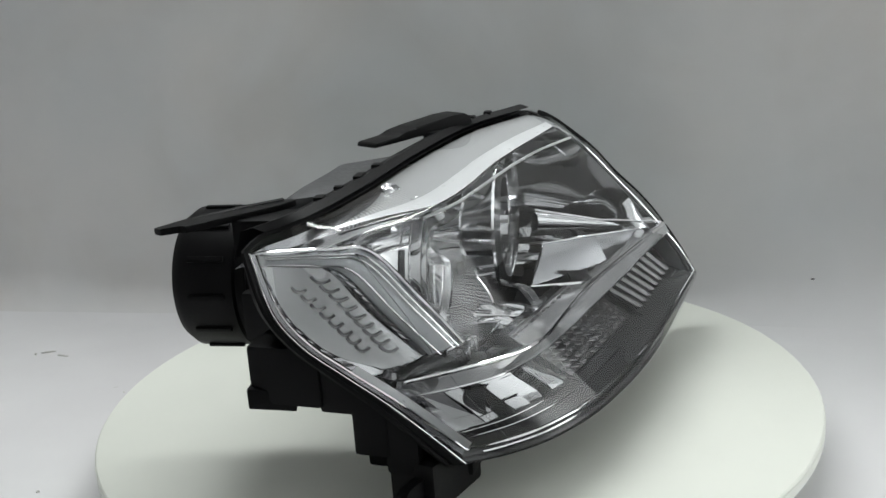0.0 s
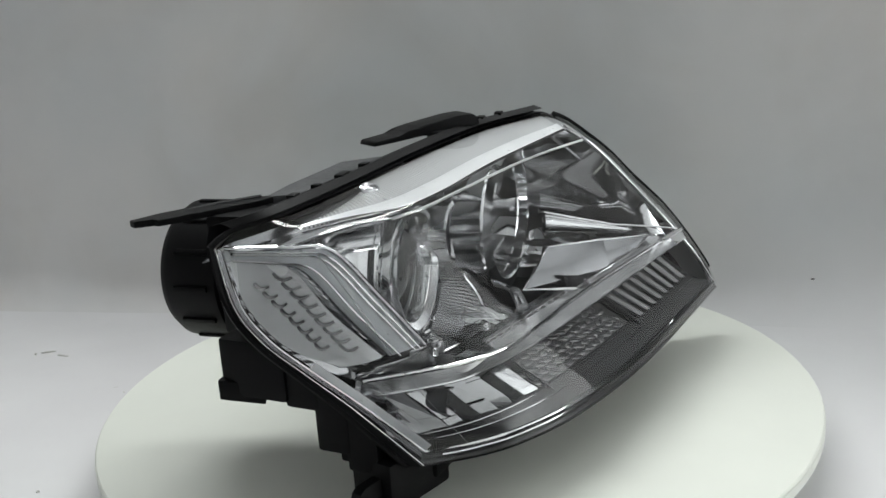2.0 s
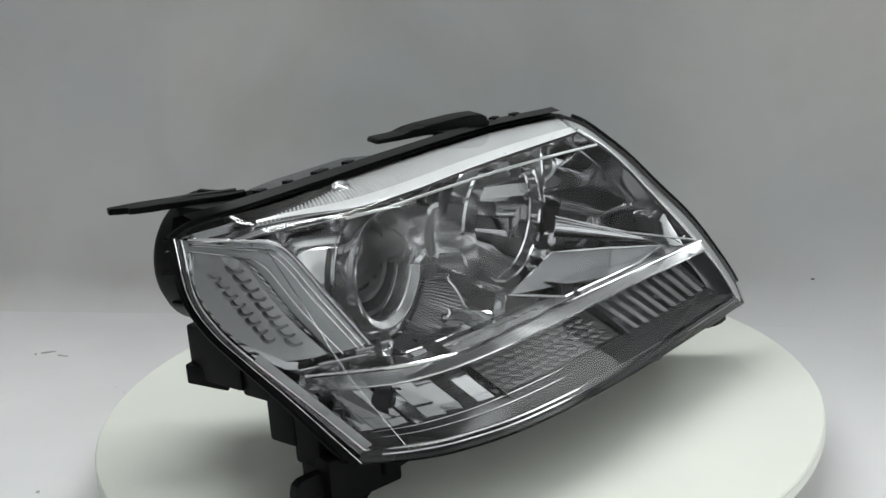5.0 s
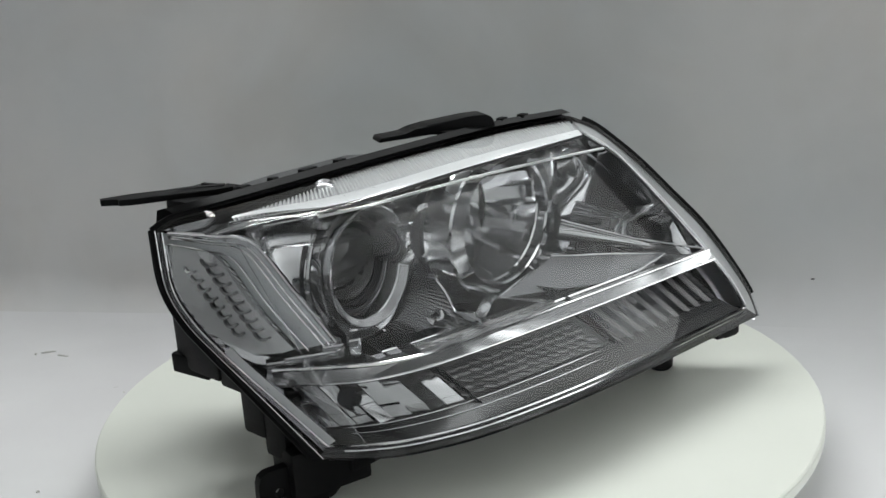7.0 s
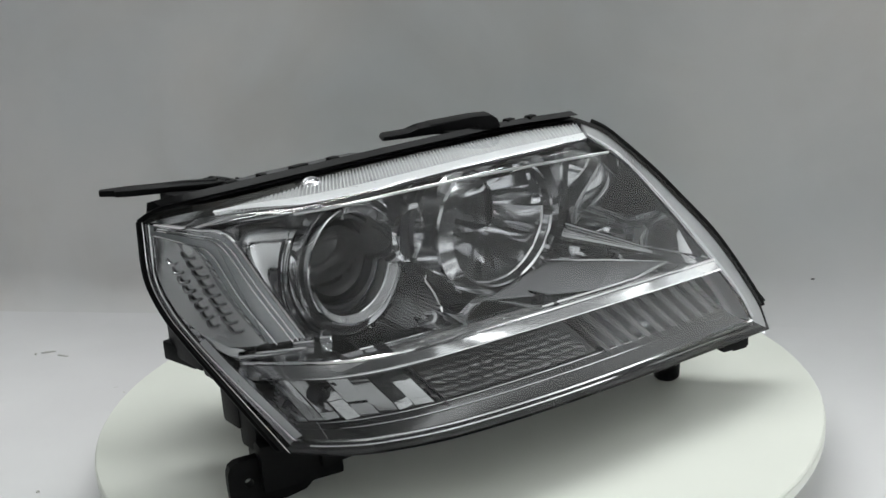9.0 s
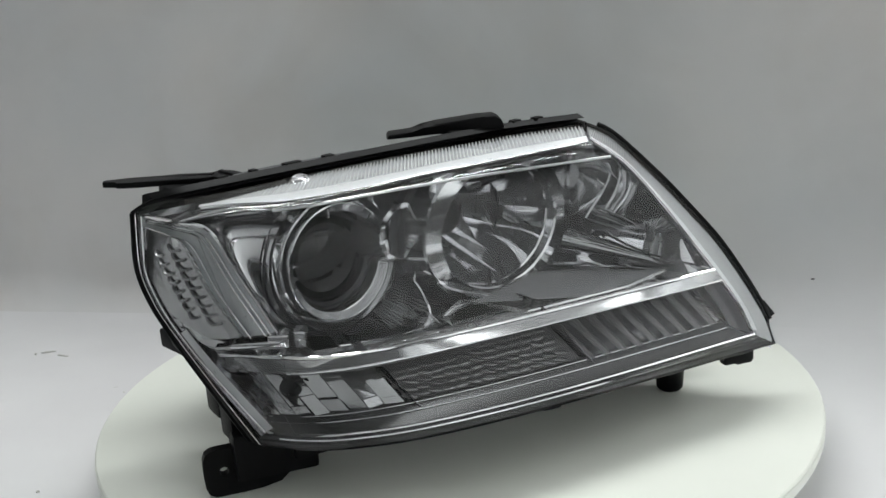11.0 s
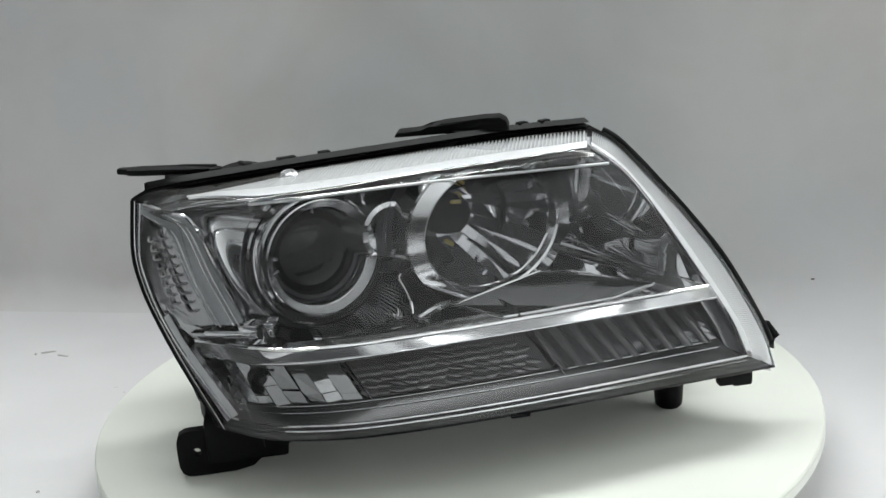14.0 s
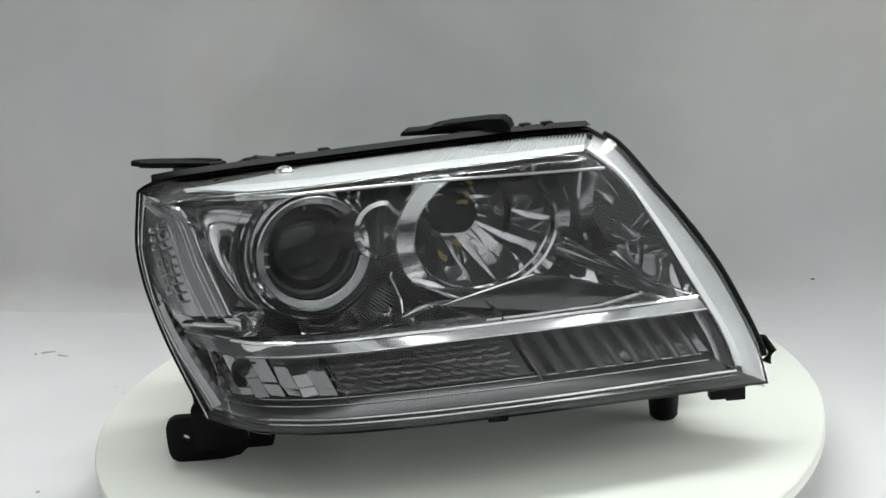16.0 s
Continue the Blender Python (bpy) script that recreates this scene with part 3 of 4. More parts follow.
def build_reflector():
    bm = bmesh.new()
    revolve(bm, REFL, [(0.225, -0.12), (0.214, -0.07), (0.207, -0.02), (0.206, -0.006), (0.202, 0.000), (0.168, 0.010), (0.163, 0.006), (0.162, -0.018)], 72, top=0.672, wide=WIDE)
    rim = part("reflector_rim", bm, M_RING, lamp, angle=25)
    bm = bmesh.new()
    prof = [(0.164, -0.018), (0.160, -0.022)] + [(r, -0.345 + 0.310 * (r / 0.158) ** 2) for r in (0.155, 0.14, 0.12, 0.10, 0.08, 0.06, 0.045, 0.026)]
    vs = revolve(bm, REFL, prof, 18, top=0.670, wide=WIDE)
    rnd = random.Random(11)
    for row in vs[3:-1]:
        for v in row:
            v.co += F * (K * rnd.uniform(-0.005, 0.005))
    part("bowl", bm, M_CHROME, rim, "chrome bowl of large facets", angle=7)
    # Closed pale cup: the light seen through the hole is put into its colour.
    bm = bmesh.new()
    revolve(bm, REFL, [(0.027, -0.334), (0.027, -0.37), (0.0005, -0.375)], 24, wide=WIDE)
    socket = part("bulb_socket", bm, M_PALE, rim, "pale cup standing in for light through the bulb hole")
    bm = bmesh.new()
    revolve(bm, REFL, [(0.028, -0.335), (0.034, -0.322), (0.030, -0.314), (0.026, -0.334)], 24, wide=WIDE)
    part("socket_collar", bm, M_BAR, socket, "metal collar round the hole")
    bm = bmesh.new()
    tube(bm, [REFL - F * 0.315 + S * 0.044, REFL - F * 0.290 + S * 0.056 + Z * 0.008, REFL - F * 0.285 + S * 0.075 + Z * 0.006], 0.006, 6)
    part("retaining_clip", bm, M_AMBER, socket, "brass-coloured retaining clip")
    # dark strip stands in for the shade round the reflector's rim
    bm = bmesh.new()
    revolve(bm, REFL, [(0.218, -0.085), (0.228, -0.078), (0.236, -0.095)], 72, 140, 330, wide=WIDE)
    part("rim_shade_strip", bm, M_SMOKE, rim, "dark strip painted as shade round the reflector")
    # smooth mirror panel from the bowl to the inner end
    m, g = 24, 16
    far_edge = [p - F * 0.020 for p in spline(IN_RIGHT[:4] + [(0.712, -0.072, 0.375)], m)]
    near_edge = [REFL + S * (0.235 + 0.02 * k / (m - 1)) - F * 0.075 + Z * (0.160 - 0.300 * k / (m - 1)) for k in range(m)]
    bm = bmesh.new()
    sheet(bm, [[p.lerp(q, h / g) - F * (0.030 * math.sin(math.pi * h / g)) for p, q in zip(near_edge, far_edge)] for h in range(g + 1)])
    part("mirror_panel", bm, M_BEZEL, lamp, "smooth chrome panel beside the reflector")
    # small position lamp between the bowls
    bm = bmesh.new()
    revolve(bm, BULLET, [(0.095, -0.10), (0.086, -0.04), (0.078, 0.0), (0.066, 0.003), (0.062, -0.006), (0.052, -0.045), (0.03, -0.07), (0.0005, -0.075)], 36)
    b = part("position_bowl", bm, M_CHROME, lamp, "small chrome position lamp bowl", angle=25)
    bm = bmesh.new()
    revolve(bm, BULLET, [(0.020, -0.07), (0.020, -0.03), (0.012, -0.018), (0.0005, -0.015)], 20)
    part("position_bulb", bm, M_BALL, b, "small dark bulb")


def ridged(bm, a, b, c, d, count, height, up=Z):
    """A four-cornered face with fine ridges that run from side ab to side dc."""
    rows = []
    for i in range(count * 2 + 1):
        k = i / (count * 2)
        lift = up * (height * (i % 2))
        rows.append([a.lerp(b, k) + lift, d.lerp(c, k) + lift])
    sheet(bm, rows)


def build_trays():
    low = spline(BAR_TOP, 101)
    bm = bmesh.new()
    a, b = Vector((0.109, -0.25, 0.352)), Vector((0.283, -0.055, 0.389))
    tip = Vector((0.585, -0.10, 0.383))
    fr = [low[i] - F * 0.02 + Z * 0.004 for i in (62, 68, 75, 83)]
    ridged(bm, a, b, tip.lerp(b, 0.45), fr[2], 28, 0.0034)
    tray = part("ridged_tray", bm, M_TRAY, lamp, "finely ridged chrome tray", smooth=False)
    bm = bmesh.new()
    ridged(bm, fr[2] + Z * 0.0012, tip.lerp(b, 0.45) + Z * 0.0012, tip + Z * 0.001, fr[3], 16, 0.0034)
    part("tray_tip", bm, M_TRAY, tray, smooth=False)
    bm = bmesh.new()
    outline = [fr[0], fr[1], fr[2], fr[3], tip, tip.lerp(b, 0.5) + Z * 0.004, b, b.lerp(a, 0.5) + Z * 0.002, a]
    tube(bm, outline + outline[:1], 0.0042, 6)
    part("tray_edge", bm, M_BRIGHT, tray)
    bm = bmesh.new()
    def arc(a, r, f):
        return PROJ + S * (r * math.cos(radians(a))) + Z * (r * math.sin(radians(a))) + F * f
    rows, edge = [], []
    for i in range(81):
        k = i / 80
        a = -112 + 92 * k
        w = 0.012 + 0.078 * math.sin(math.pi * min(1, k * 1.05) ** 1.35)
        lift = F * (0.0028 * (i % 2))
        rows.append([arc(a, 0.178, 0.004) + lift, arc(a, 0.180 + w * 0.5, 0.030 + 0.4 * w) + lift, arc(a, 0.182 + w, 0.050 + 0.8 * w) + lift])
        edge.append(arc(a, 0.184 + w, 0.052 + 0.8 * w))
    for row in rows + [edge]:
        for q in row:
            q.z = max(q.z, 0.302)
    sheet(bm, rows)
    tray = part("ridged_apron", bm, M_TRAY, lamp, "ridged chrome apron below the projector", smooth=False)
    bm = bmesh.new()
    tube(bm, edge[::2], 0.0040, 6)
    part("apron_edge", bm, M_BRIGHT, tray)
    # slim fluted spear between the bowl and the inner end
    bm = bmesh.new()
    root, tipv = Vector((0.325, 0.045, 0.428)), Vector((0.575, -0.035, 0.386))
    along = (tipv - root).normalized()
    side = along.cross(Z).normalized()
    up = side.cross(along)
    rows = []
    for k in range(15):
        q = k / 14
        r = 0.034 * (1 - q) ** 0.8 + 0.0006
        rows.append([root.lerp(tipv, q) + side * (r * math.cos(a)) + up * (0.75 * r * math.sin(a)) for a in (2 * math.pi * i / 24 for i in range(24))])
    sheet(bm, rows, closed=True)
    spear = part("spear", bm, M_BEZEL, lamp, "pointed chrome spear")
    for k in range(5):
        a = radians(20 + 35 * k)
        bm = bmesh.new()
        pts = [root.lerp(tipv, q) + (side * math.cos(a) + up * (0.75 * math.sin(a))) * (0.034 * (1 - q) ** 0.8 + 0.0006) for q in (0.0, 0.25, 0.5, 0.75, 0.93)]
        tube(bm, pts, 0.0020, 5)
        part("spear_flute", bm, M_CHROME, spear)
    bm = bmesh.new()
    tube(bm, [Vector((0.33, 0.05, 0.462)), Vector((0.52, -0.01, 0.408)), Vector((0.70, -0.07, 0.379))], 0.0030, 6)
    part("spear_ridge", bm, M_BRIGHT, spear)
    # fin between the bowls and the stay under the rim
    for pts, r in (([REFL - Z * 0.19 - S * 0.05, Vector((0.085, -0.25, 0.352)), Vector((0.05, -0.36, 0.352))], 0.016),):
        bm = bmesh.new()
        tube(bm, spline(pts, 14), r, 8, 0.5)
        part("chrome_web", bm, M_CHROME, lamp)


def waves(bm, grid, lobes_u, lobes_v, amp):
    """A fine grid of points pressed into soft rows of lens-shaped bosses."""
    rows, cols = len(grid) - 1, len(grid[0]) - 1
    for j, row in enumerate(grid):
        for i, p in enumerate(row):
            u, v = lobes_u * i / cols, lobes_v * j / rows
            u += 0.5 * (int(v) % 2) + 0.35 * v + 0.25 * noise.noise(Vector((u * 0.6, v * 0.6, lobes_u)))
            k = abs(math.sin(math.pi * u)) * abs(math.sin(math.pi * v))
            row[i] = p + F * (amp * math.sqrt(k) * (0.7 + 0.6 * noise.noise(Vector((int(u) * 0.7, int(v) * 0.9, 3.1)))))
    sheet(bm, grid)


def build_lower():
    n = 121
    hi, lo = spline(BAR_LOW, n), spline(IN_BOTTOM, n)

    def at(u, v, back):
        k = u * (n - 1)
        i = min(n - 2, int(k))
        a = hi[i].lerp(hi[i + 1], k - i)
        b = lo[i].lerp(lo[i + 1], k - i)
        return a.lerp(b, v) - F * back
    # the bright bar above it
    top = spline(BAR_TOP, n)
    bm = bmesh.new()
    sheet(bm, [[p - F * 0.026 - Z * 0.05 for p in top], [p - F * 0.012 + Z * 0.000 for p in top], top,
               [p.lerp(q, 0.5) + F * 0.002 for p, q in zip(top, hi)], hi, [p - F * 0.006 for p in hi], [p - F * 0.13 for p in hi]])
    bar = part("bar", bm, M_BAR, lamp, "long bright chrome bar", angle=25)
    bm = bmesh.new()
    tube(bm, [p + F * 0.003 for p in top], 0.0046, 8)
    part("bar_edge", bm, M_BRIGHT, bar)
    bm = bmesh.new()
    tube(bm, [p + F * 0.002 for p in hi], 0.0022, 6)
    part("bar_edge", bm, M_BRIGHT, bar)
    bm = bmesh.new()
    sheet(bm, [[p.lerp(q, 0.10) + F * 0.004 for p, q in zip(top, hi)], [p.lerp(q, 0.16) + F * 0.0025 for p, q in zip(top, hi)]])
    part("bar_groove", bm, M_SMOKE, bar)
    # chamber behind the turn signal
    bm = bmesh.new()
    sheet(bm, [[p - F * 0.006 for p in lo], [p - F * 0.05 for p in lo], [p - F * 0.15 + Z * 0.004 for p in lo], [p - F * 0.16 for p in hi]])
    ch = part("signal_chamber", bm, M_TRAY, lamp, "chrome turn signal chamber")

    def grid(u0, u1, cols, rows, back, v0, v1, lean=0.0):
        return [[at(u0 + (u1 - u0) * i / cols, v0 + (v1 - v0) * j / rows, back + lean * (0.5 - j / rows) + 0.01 * abs(2 * j / rows - 1)) for i in range(cols + 1)] for j in range(rows + 1)]
    # tall facets, each turned a little its own way, broken by a few steps
    rnd = random.Random(5)
    bm = bmesh.new()
    cols = 9
    for c in range(cols):
        u0, u1 = 0.015 + 0.29 * c / cols, 0.015 + 0.29 * (c + 0.97) / cols
        twist = rnd.uniform(-0.007, 0.007)
        cuts = sorted([-0.05, 0.80] + [rnd.uniform(0.05, 0.7) for k in range(3)])
        for v0, v1 in zip(cuts, cuts[1:]):
            lean, step = rnd.uniform(-0.004, 0.004), rnd.uniform(0, 0.006)
            quad = [at(u0, v0, 0.072 + step + twist + lean), at(u1, v0, 0.072 + step - twist + lean), at(u1, v1, 0.072 + step - twist - lean), at(u0, v1, 0.072 + step + twist - lean)]
            bm.faces.new([bm.verts.new(p * K) for p in quad])
    part("faceted_reflector", bm, M_MARK, ch, "large-faceted chrome reflector", smooth=False)
    bm = bmesh.new()
    sheet(bm, grid(0.312, 0.654, 20, 10, 0.088, -0.03, 0.80, 0.050))
    rnd = random.Random(7)
    for j in range(9):
        for i in range(13):
            u, v = 0.316 + (i + 0.5 * (j % 2) + 0.1) * 0.0248, 0.02 + 0.088 * j
            tip, dip = rnd.uniform(0.003, 0.008), rnd.uniform(-0.02, 0.03)
            rows = []
            for g in range(7):
                a = -1 + g / 3
                round_off = math.sqrt(max(0.03, 1 - a * a))
                rows.append([at(u + 0.0135 * a, v + dip * a + 0.040 * round_off * math.cos(b), 0.088 + 0.05 * (0.5 - (v + 0.03) / 0.83) - tip * round_off * math.sin(b)) for b in (math.pi * h / 5 for h in range(6))])
            sheet(bm, rows)
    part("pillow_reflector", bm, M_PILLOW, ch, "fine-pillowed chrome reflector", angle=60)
    # upright flutes with toothed gaps between them
    bm = bmesh.new()
    teeth = bmesh.new()
    w = (0.985 - 0.660) / 9
    for c in range(9):
        u = 0.660 + c * w
        strip = []
        for k in range(7):
            q = k / 6
            bulge = 0.010 * math.sin(math.pi * q)
            strip.append([at(u + w * 0.55 * q, -0.03 + 0.83 * j / 8, 0.088 - bulge + 0.05 * (0.5 - j / 8)) for j in range(9)])
        sheet(bm, strip)
        for j in range(8):
            v0, v1 = -0.03 + 0.83 * j / 8, -0.03 + 0.83 * (j + 0.9) / 8
            back = 0.086 + 0.05 * (0.5 - j / 8)
            quad = [at(u + w * 0.57, v0, back + 0.006), at(u + w * 0.98, v0, back + 0.004), at(u + w * 0.98, v1, back - 0.005), at(u + w * 0.57, v1, back - 0.002)]
            teeth.faces.new([teeth.verts.new(p * K) for p in quad])
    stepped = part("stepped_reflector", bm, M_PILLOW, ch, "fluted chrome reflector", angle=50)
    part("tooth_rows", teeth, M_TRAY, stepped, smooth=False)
    for u in (0.31, 0.655):
        bm = bmesh.new()
        a, b, c, d = at(u, -0.3, 0.05), at(u + 0.006, 0.95, 0.05), at(u + 0.006, 0.95, 0.12), at(u, -0.3, 0.12)
        slab(bm, [a, b, c, d], S * 0.003, 0.0008)
        part("divider", bm, M_TRAY, ch)
    # indicator bulb in a dark opening
    bm = bmesh.new()
    c = at(0.15, 0.42, 0.060)
    revolve(bm, c, [(0.034, 0.0), (0.030, -0.004), (0.026, -0.05), (0.0005, -0.055)], 24)
    sock = part("signal_socket", bm, M_SMOKE, ch, "dark bulb opening")
    bm = bmesh.new()
    revolve(bm, c, [(0.016, -0.05), (0.017, -0.02), (0.012, -0.006), (0.0005, -0.002)], 20)
    part("signal_bulb", bm, M_SMOKE, sock, "dark indicator bulb")
    # ridged sill inside the bottom edge
    bm = bmesh.new()
    rows = []
    for q in range(5):
        k = q / 4
        rows.append([at(0.012 + 0.975 * i / 60, 0.79 + 0.20 * k, 0.080 - 0.066 * k - 0.004 * math.sin(1.57 * q)) for i in range(61)])
    sheet(bm, rows)
    part("ridged_sill", bm, M_SILL, ch)
    for q in range(2):
        bm = bmesh.new()
        tube(bm, [at(0.03 + 0.94 * i / 60, 0.82 + 0.06 * q, 0.064 - 0.020 * q) for i in range(61)], 0.0011, 5)
        part("sill_line", bm, M_BRIGHT, ch)


def build_marker():
    low = [(-0.440, 0.380), (-0.37, 0.385), (-0.305, 0.402)]
    high = [(-0.612, 0.620), (-0.52, 0.612), (-0.440, 0.598)]
    left = [(-0.440, 0.380), (-0.545, 0.435), (-0.612, 0.530), (-0.612, 0.620)]
    right = [(-0.305, 0.402), (-0.37, 0.50), (-0.440, 0.598)]

    def lift(line, k):
        return spline([on_front(x, z, 0.055) for x, z in line], k)
    rows, cols = 80, 60
    grid = coons(lift(low, cols + 1), lift(high, cols + 1), lift(left, rows + 1), lift(right, rows + 1))
    bm = bmesh.new()
    waves(bm, grid, 5, 10, 0.0014)
    panel = part("marker_reflector", bm, M_MARK, lamp, "prismatic side marker reflector", angle=70)
    for x0, z0, x1, z1, count, half_w, mat in ((-0.485, 0.590, -0.372, 0.430, 10, 0.027, M_CHROME), (-0.535, 0.575, -0.425, 0.415, 9, 0.020, M_LOBE), (-0.580, 0.560, -0.480, 0.425, 8, 0.015, M_LOBE)):
        for k in range(count):
            q = k / (count - 1)
            x, z = x0 + (x1 - x0) * q, z0 + (z1 - z0) * q
            c = on_front(x, z, 0.052)
            across = (on_front(x + 0.01, z - 0.003) - on_front(x - 0.01, z + 0.003)).normalized()
            out = (F - across * F.dot(across)).normalized()
            up = across.cross(out)
            if up.z < 0:
                up = -up
            bm = bmesh.new()
            tube(bm, [c + across * (half_w * a) + up * (0.011 * a * a) for a in (-1, -0.66, -0.33, 0, 0.33, 0.66, 1)], 0.0040, 8, 0.8)
            part("prism_lobe", bm, mat, panel)
    # clear light guide: across the top, then down the inner edge
    outer = spline([on_front(x, z, 0.022) for x, z in ((-0.655, 0.640), (-0.53, 0.640), (-0.445, 0.625), (-0.36, 0.515), (-0.280, 0.402))], 40)
    inner = spline([on_front(x, z, 0.026) for x, z in ((-0.650, 0.615), (-0.56, 0.608), (-0.500, 0.590), (-0.43, 0.490), (-0.352, 0.392))], 40)
    bm = bmesh.new()
    sheet(bm, [[p - F * 0.05 for p in outer], outer, [p.lerp(q, 0.12) + F * 0.006 for p, q in zip(outer, inner)], [p.lerp(q, 0.5) + F * 0.010 for p, q in zip(outer, inner)],
               [p.lerp(q, 0.88) + F * 0.005 for p, q in zip(outer, inner)], inner, [p - F * 0.05 for p in inner]])
    guide = part("light_guide", bm, M_CLEAR, lamp, "clear rounded light guide", angle=40)
    guide.visible_shadow = False
    bm = bmesh.new()
    tube(bm, outer, 0.0055, 8)
    part("guide_edge", bm, M_BRIGHT, guide)
    bm = bmesh.new()
    sheet(bm, [[p - F * 0.010 for p in outer], [p.lerp(q, 0.5) - F * 0.004 for p, q in zip(outer, inner)], [p - F * 0.010 for p in inner]])
    part("guide_back", bm, M_RIB, guide)
    # Bright rods stand in for the highlight streaks along the guide.
    for k in (0.30, 0.46, 0.93):
        bm = bmesh.new()
        tube(bm, [p.lerp(q, k) + F * 0.010 for p, q in zip(outer, inner)], 0.0022, 5)
        part("guide_highlight_rod", bm, M_BRIGHT, guide)
    # smooth wing from the guide to the projector
    edge = [p - F * 0.030 for p in outer[12:]]
    m = len(edge)
    ring = []
    for k in range(m):
        a = radians(112 + 118 * k / (m - 1))
        ring.append(PROJ + S * (0.186 * math.cos(a)) + Z * (0.186 * math.sin(a)) - F * 0.030)
    bm = bmesh.new()
    sheet(bm, [[p.lerp(q, g / 8) - F * (0.045 * math.sin(math.pi * (g / 8) ** 0.8)) for p, q in zip(edge, ring)] for g in range(9)])
    part("bezel_wing", bm, M_RING, lamp, "smooth chrome wing beside the projector")
    # broken bright border next to the flange
    bm = bmesh.new()
    edge = spline(IN_LEFT, 60)
    a = [p - F * 0.02 + Vector((0.012, 0, 0.004)) for p in edge]
    b = [p - F * (0.05 + 0.008 * (i % 3)) + Vector((0.045 + 0.006 * noise.noise(p * 40), 0, 0.014)) for i, p in enumerate(edge)]
    sheet(bm, [a, [p.lerp(q, 0.4) + F * 0.012 for p, q in zip(a, b)], b])
    part("marker_border", bm, M_SATIN, panel, smooth=False)
    # White strip put in for the highlights along the lower outer corner.
    bm = bmesh.new()
    low = edge[30:]
    sheet(bm, [[p - F * 0.010 + Vector((0.004, 0, 0.002)) for p in low], [p - F * 0.014 + Vector((0.022, 0, 0.010)) for p in low], [p - F * 0.06 + Vector((0.030, 0, 0.014)) for p in low]])
    part("corner_highlight_strip", bm, M_RIB, panel, "bright white strip standing in for the corner highlight")
    # stepped floor below the marker
    for c, size in (((-0.36, -0.560, 0.366), (0.12, 0.04, 0.02)), ((-0.31, -0.545, 0.372), (0.05, 0.05, 0.035)), ((-0.26, -0.535, 0.375), (0.03, 0.05, 0.04)), ((-0.42, -0.565, 0.360), (0.08, 0.03, 0.014))):
        bm = bmesh.new()
        block(bm, c, size, axes=(Vector((0.98, 0.17, 0)), Vector((0.17, -0.98, 0)), Z), bevel=0.006)
        part("chrome_step", bm, M_CHROME, panel)


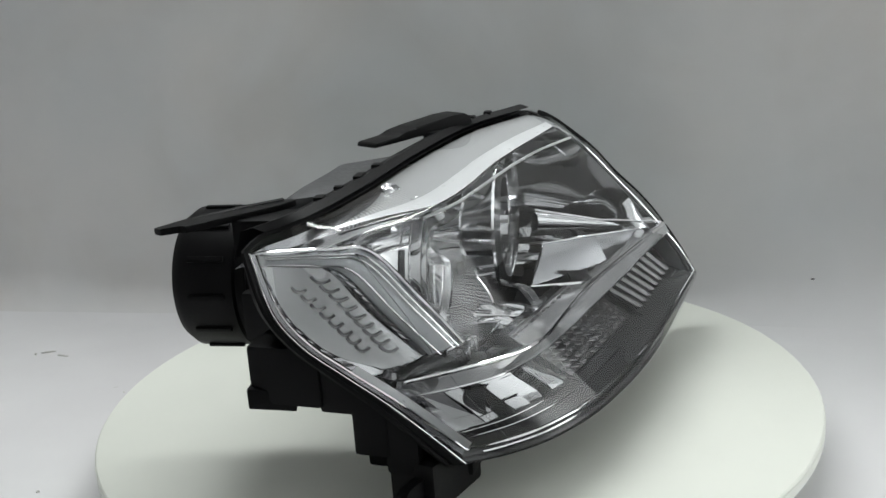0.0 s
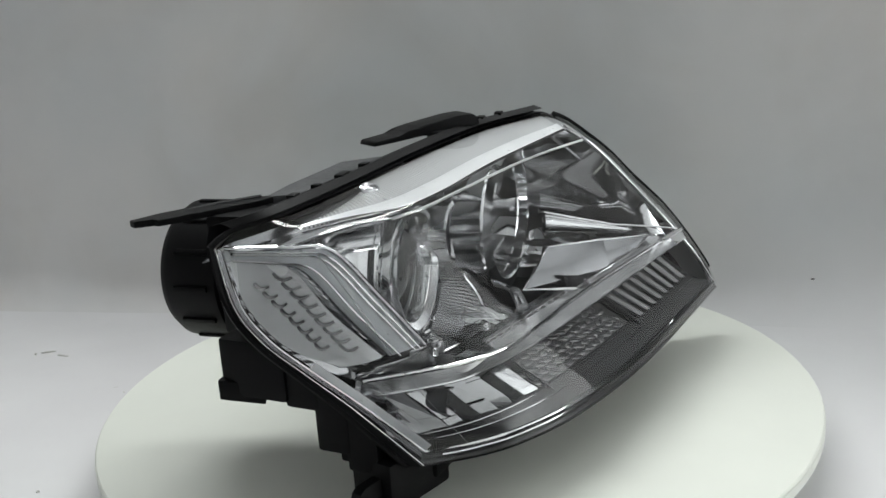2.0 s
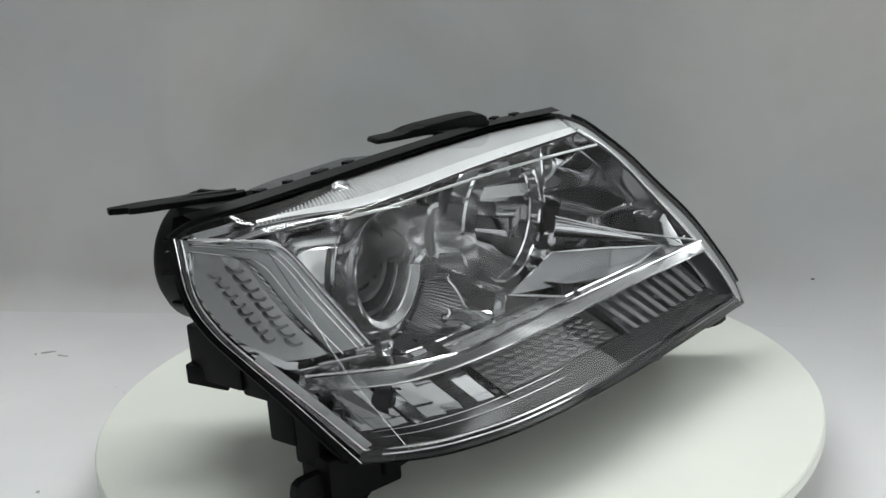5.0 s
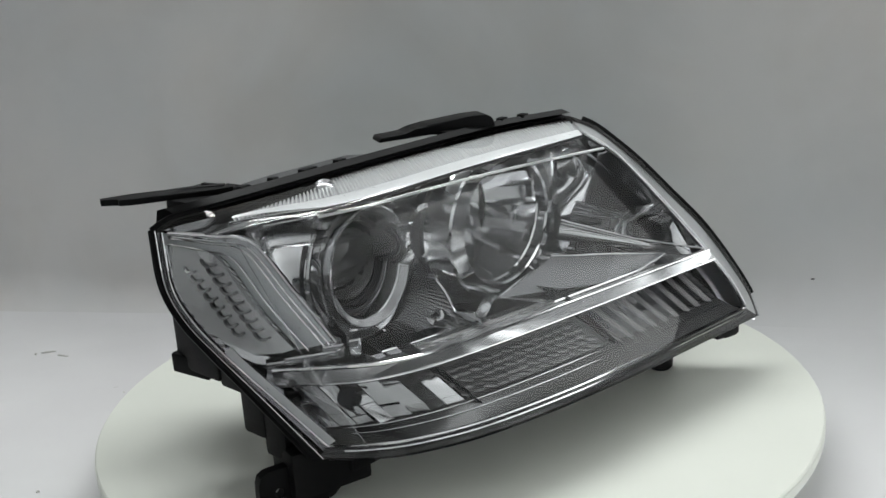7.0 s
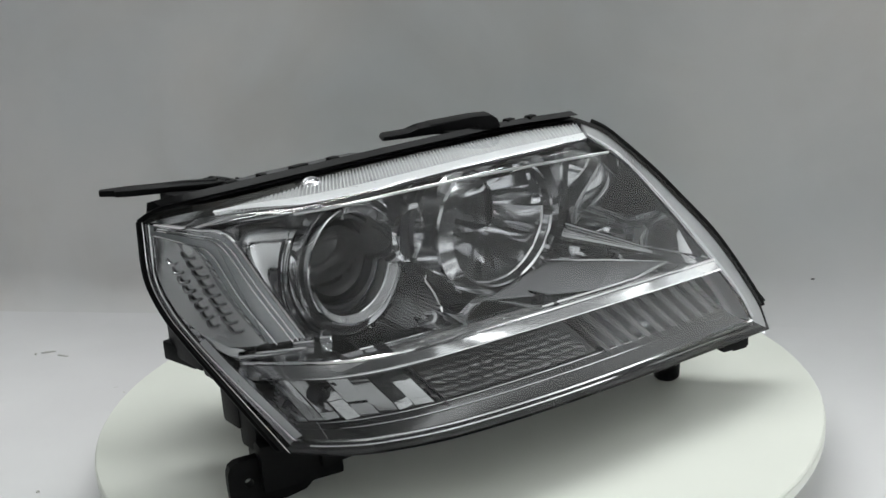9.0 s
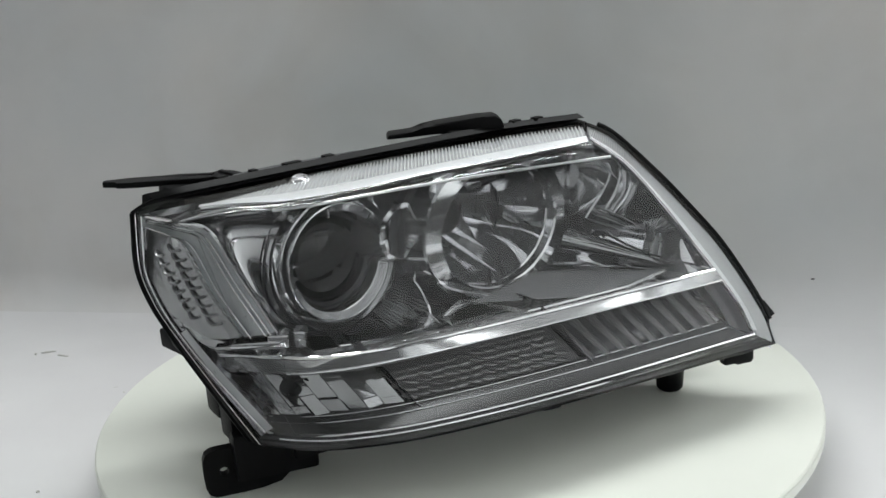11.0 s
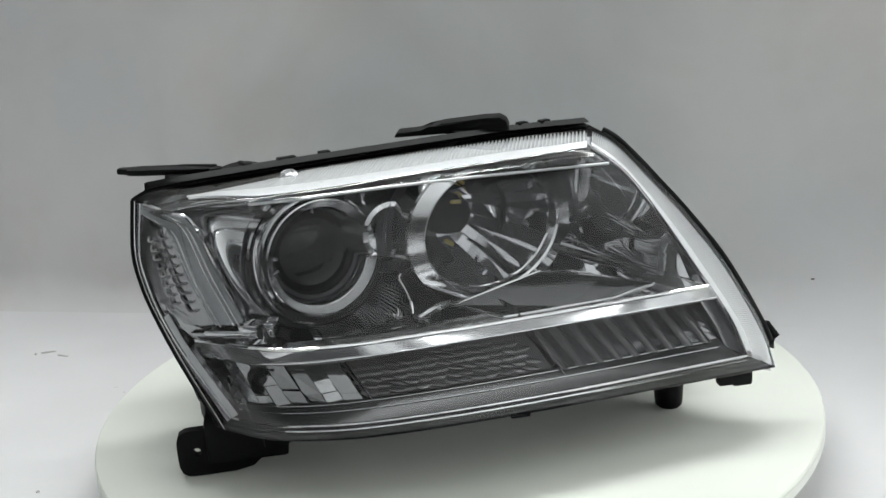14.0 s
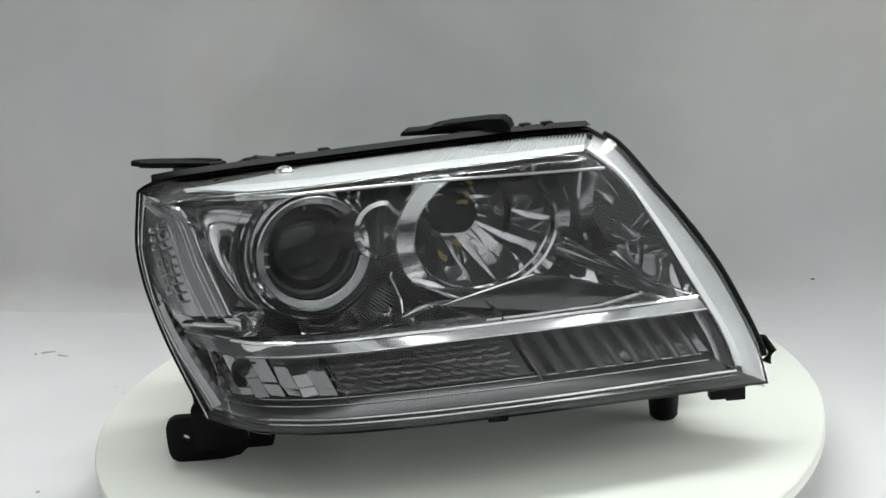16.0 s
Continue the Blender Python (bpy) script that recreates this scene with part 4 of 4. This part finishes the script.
def build_strips():
    for name, inner, outer, count, k0, k1 in (("top_strip", IN_TOP, TOP[1:], 120, 0.14, 0.995), ("end_strip", IN_RIGHT, RIGHT, 125, 0.01, 0.97)):
        n = count * 3 + 1
        a, b = spline(inner, n), spline(outer, n)
        i0, i1 = int(n * k0), int(n * k1)
        bm = bmesh.new()
        rows = []
        for i in range(i0, i1):
            taper = min(1, (i - i0) / (0.22 * n)) if name == "top_strip" else 1
            p, q = a[i].lerp(b[i], 0.28), a[i].lerp(b[i], 0.28 + 0.70 * (0.12 + 0.88 * taper))
            drop = Z * -0.010 - F * 0.006 - Z * (0.012 * (i % 3 == 0))
            rows.append([p + drop, p.lerp(q, 0.5) + drop + Z * 0.003, q + drop])
        sheet(bm, rows)
        st = part(name, bm, M_STRIP, lamp, "finely ribbed silver strip", smooth=False)
        run = range(i0, i1, 4)
        grow = [min(1, 0.25 + (i - i0) / (0.25 * n)) if name == "top_strip" else 1 for i in run]
        bm = bmesh.new()
        sheet(bm, [[a[i].lerp(b[i], 0.27 * (1 - g)) - Z * 0.006 - F * 0.006 for i, g in zip(run, grow)], [a[i].lerp(b[i], 0.275) - Z * 0.004 - F * 0.006 for i in run]])
        part("strip_border", bm, M_RIB, st)
        bm = bmesh.new()
        tube(bm, [a[i] - Z * 0.010 - F * 0.006 for i in run], 0.0032, 6)
        part("strip_groove", bm, M_SMOKE, st, "dark line below the strip")
        bm = bmesh.new()
        sheet(bm, [[a[i].lerp(b[i], -0.05) - Z * 0.03 - F * 0.06 for i in range(0, n, 4)], [a[i].lerp(b[i], 0.95) - Z * 0.022 - F * 0.012 for i in range(0, n, 4)]])
        part("strip_back", bm, M_SATIN, st)
    # moulded boss in the strip
    bm = bmesh.new()
    c = Vector((-0.300, -0.300, 0.693))
    revolve(bm, c, [(0.024, -0.006), (0.024, 0.004), (0.019, 0.007), (0.015, 0.003), (0.008, 0.006), (0.0005, 0.007)], 24, axis=Vector((0.1, -0.5, 0.86)).normalized(), side=Vector((1, 0.2, 0)).normalized())
    part("moulded_boss", bm, M_SATIN, lamp, "small round moulded boss")
    # bright beads standing in for the highlights where the lens turns over its edge
    for line, off in ((IN_BOTTOM, 0.0), (IN_BOTTOM, 0.013), (IN_LEFT, 0.0), (IN_RIGHT, 0.0)):
        bm = bmesh.new()
        tube(bm, [p - F * 0.008 - Z * off for p in spline(line, 80)], 0.0034, 6)
        part("edge_highlight_bead", bm, M_BRIGHT, lamp)
    # bright rod standing in for the highlight on the lens's rounded upper fold
    bm = bmesh.new()
    tube(bm, spline([on_front(x, z, 0.004) for x, z in ((-0.31, 0.666), (-0.20, 0.668), (-0.09, 0.670), (0.11, 0.663), (0.30, 0.655), (0.455, 0.660))], 80), 0.0038, 8)
    part("fold_highlight_rod", bm, M_RIB, lamp, "thin bright rod standing in for the lens fold's highlight")
    # skirt between the lens's face and its rim, and a bright rod standing in for the rim's glint
    for inner, outer, k0, k1, mat in ((IN_BOTTOM, BOTTOM, 0.10, 0.90, M_SILL), (IN_LEFT, LEFT, 0.05, 0.40, M_SATIN)):
        a, b = spline(inner, 90), spline(outer, 90)
        bm = bmesh.new()
        sheet(bm, [[p.lerp(q, k0 + (k1 - k0) * k / 4) - F * (0.010 + 0.003 * (k % 2)) for p, q in zip(a, b)] for k in range(5)])
        part("lens_skirt", bm, mat, lamp, smooth=False)
        if inner is IN_LEFT:
            bm = bmesh.new()
            tube(bm, [p.lerp(q, 0.90) + F * 0.001 for p, q in zip(a, b)], 0.0014, 5)
            part("rim_glint_rod", bm, M_BRIGHT, lamp)


def motions():
    rows = [(t, pose(0, 0, 0, 0, 0, turn_at(t))) for t in range(0, 17)]
    walk(lamp, rows)
    walk(turntable_disc, rows)


build_backdrop()
build_room()
turntable_disc = build_turntable()
build_lens()
shell = build_housing()
build_mounts(shell)
build_bezel()
build_projector()
build_reflector()
build_trays()
build_lower()
build_marker()
build_strips()

motions()
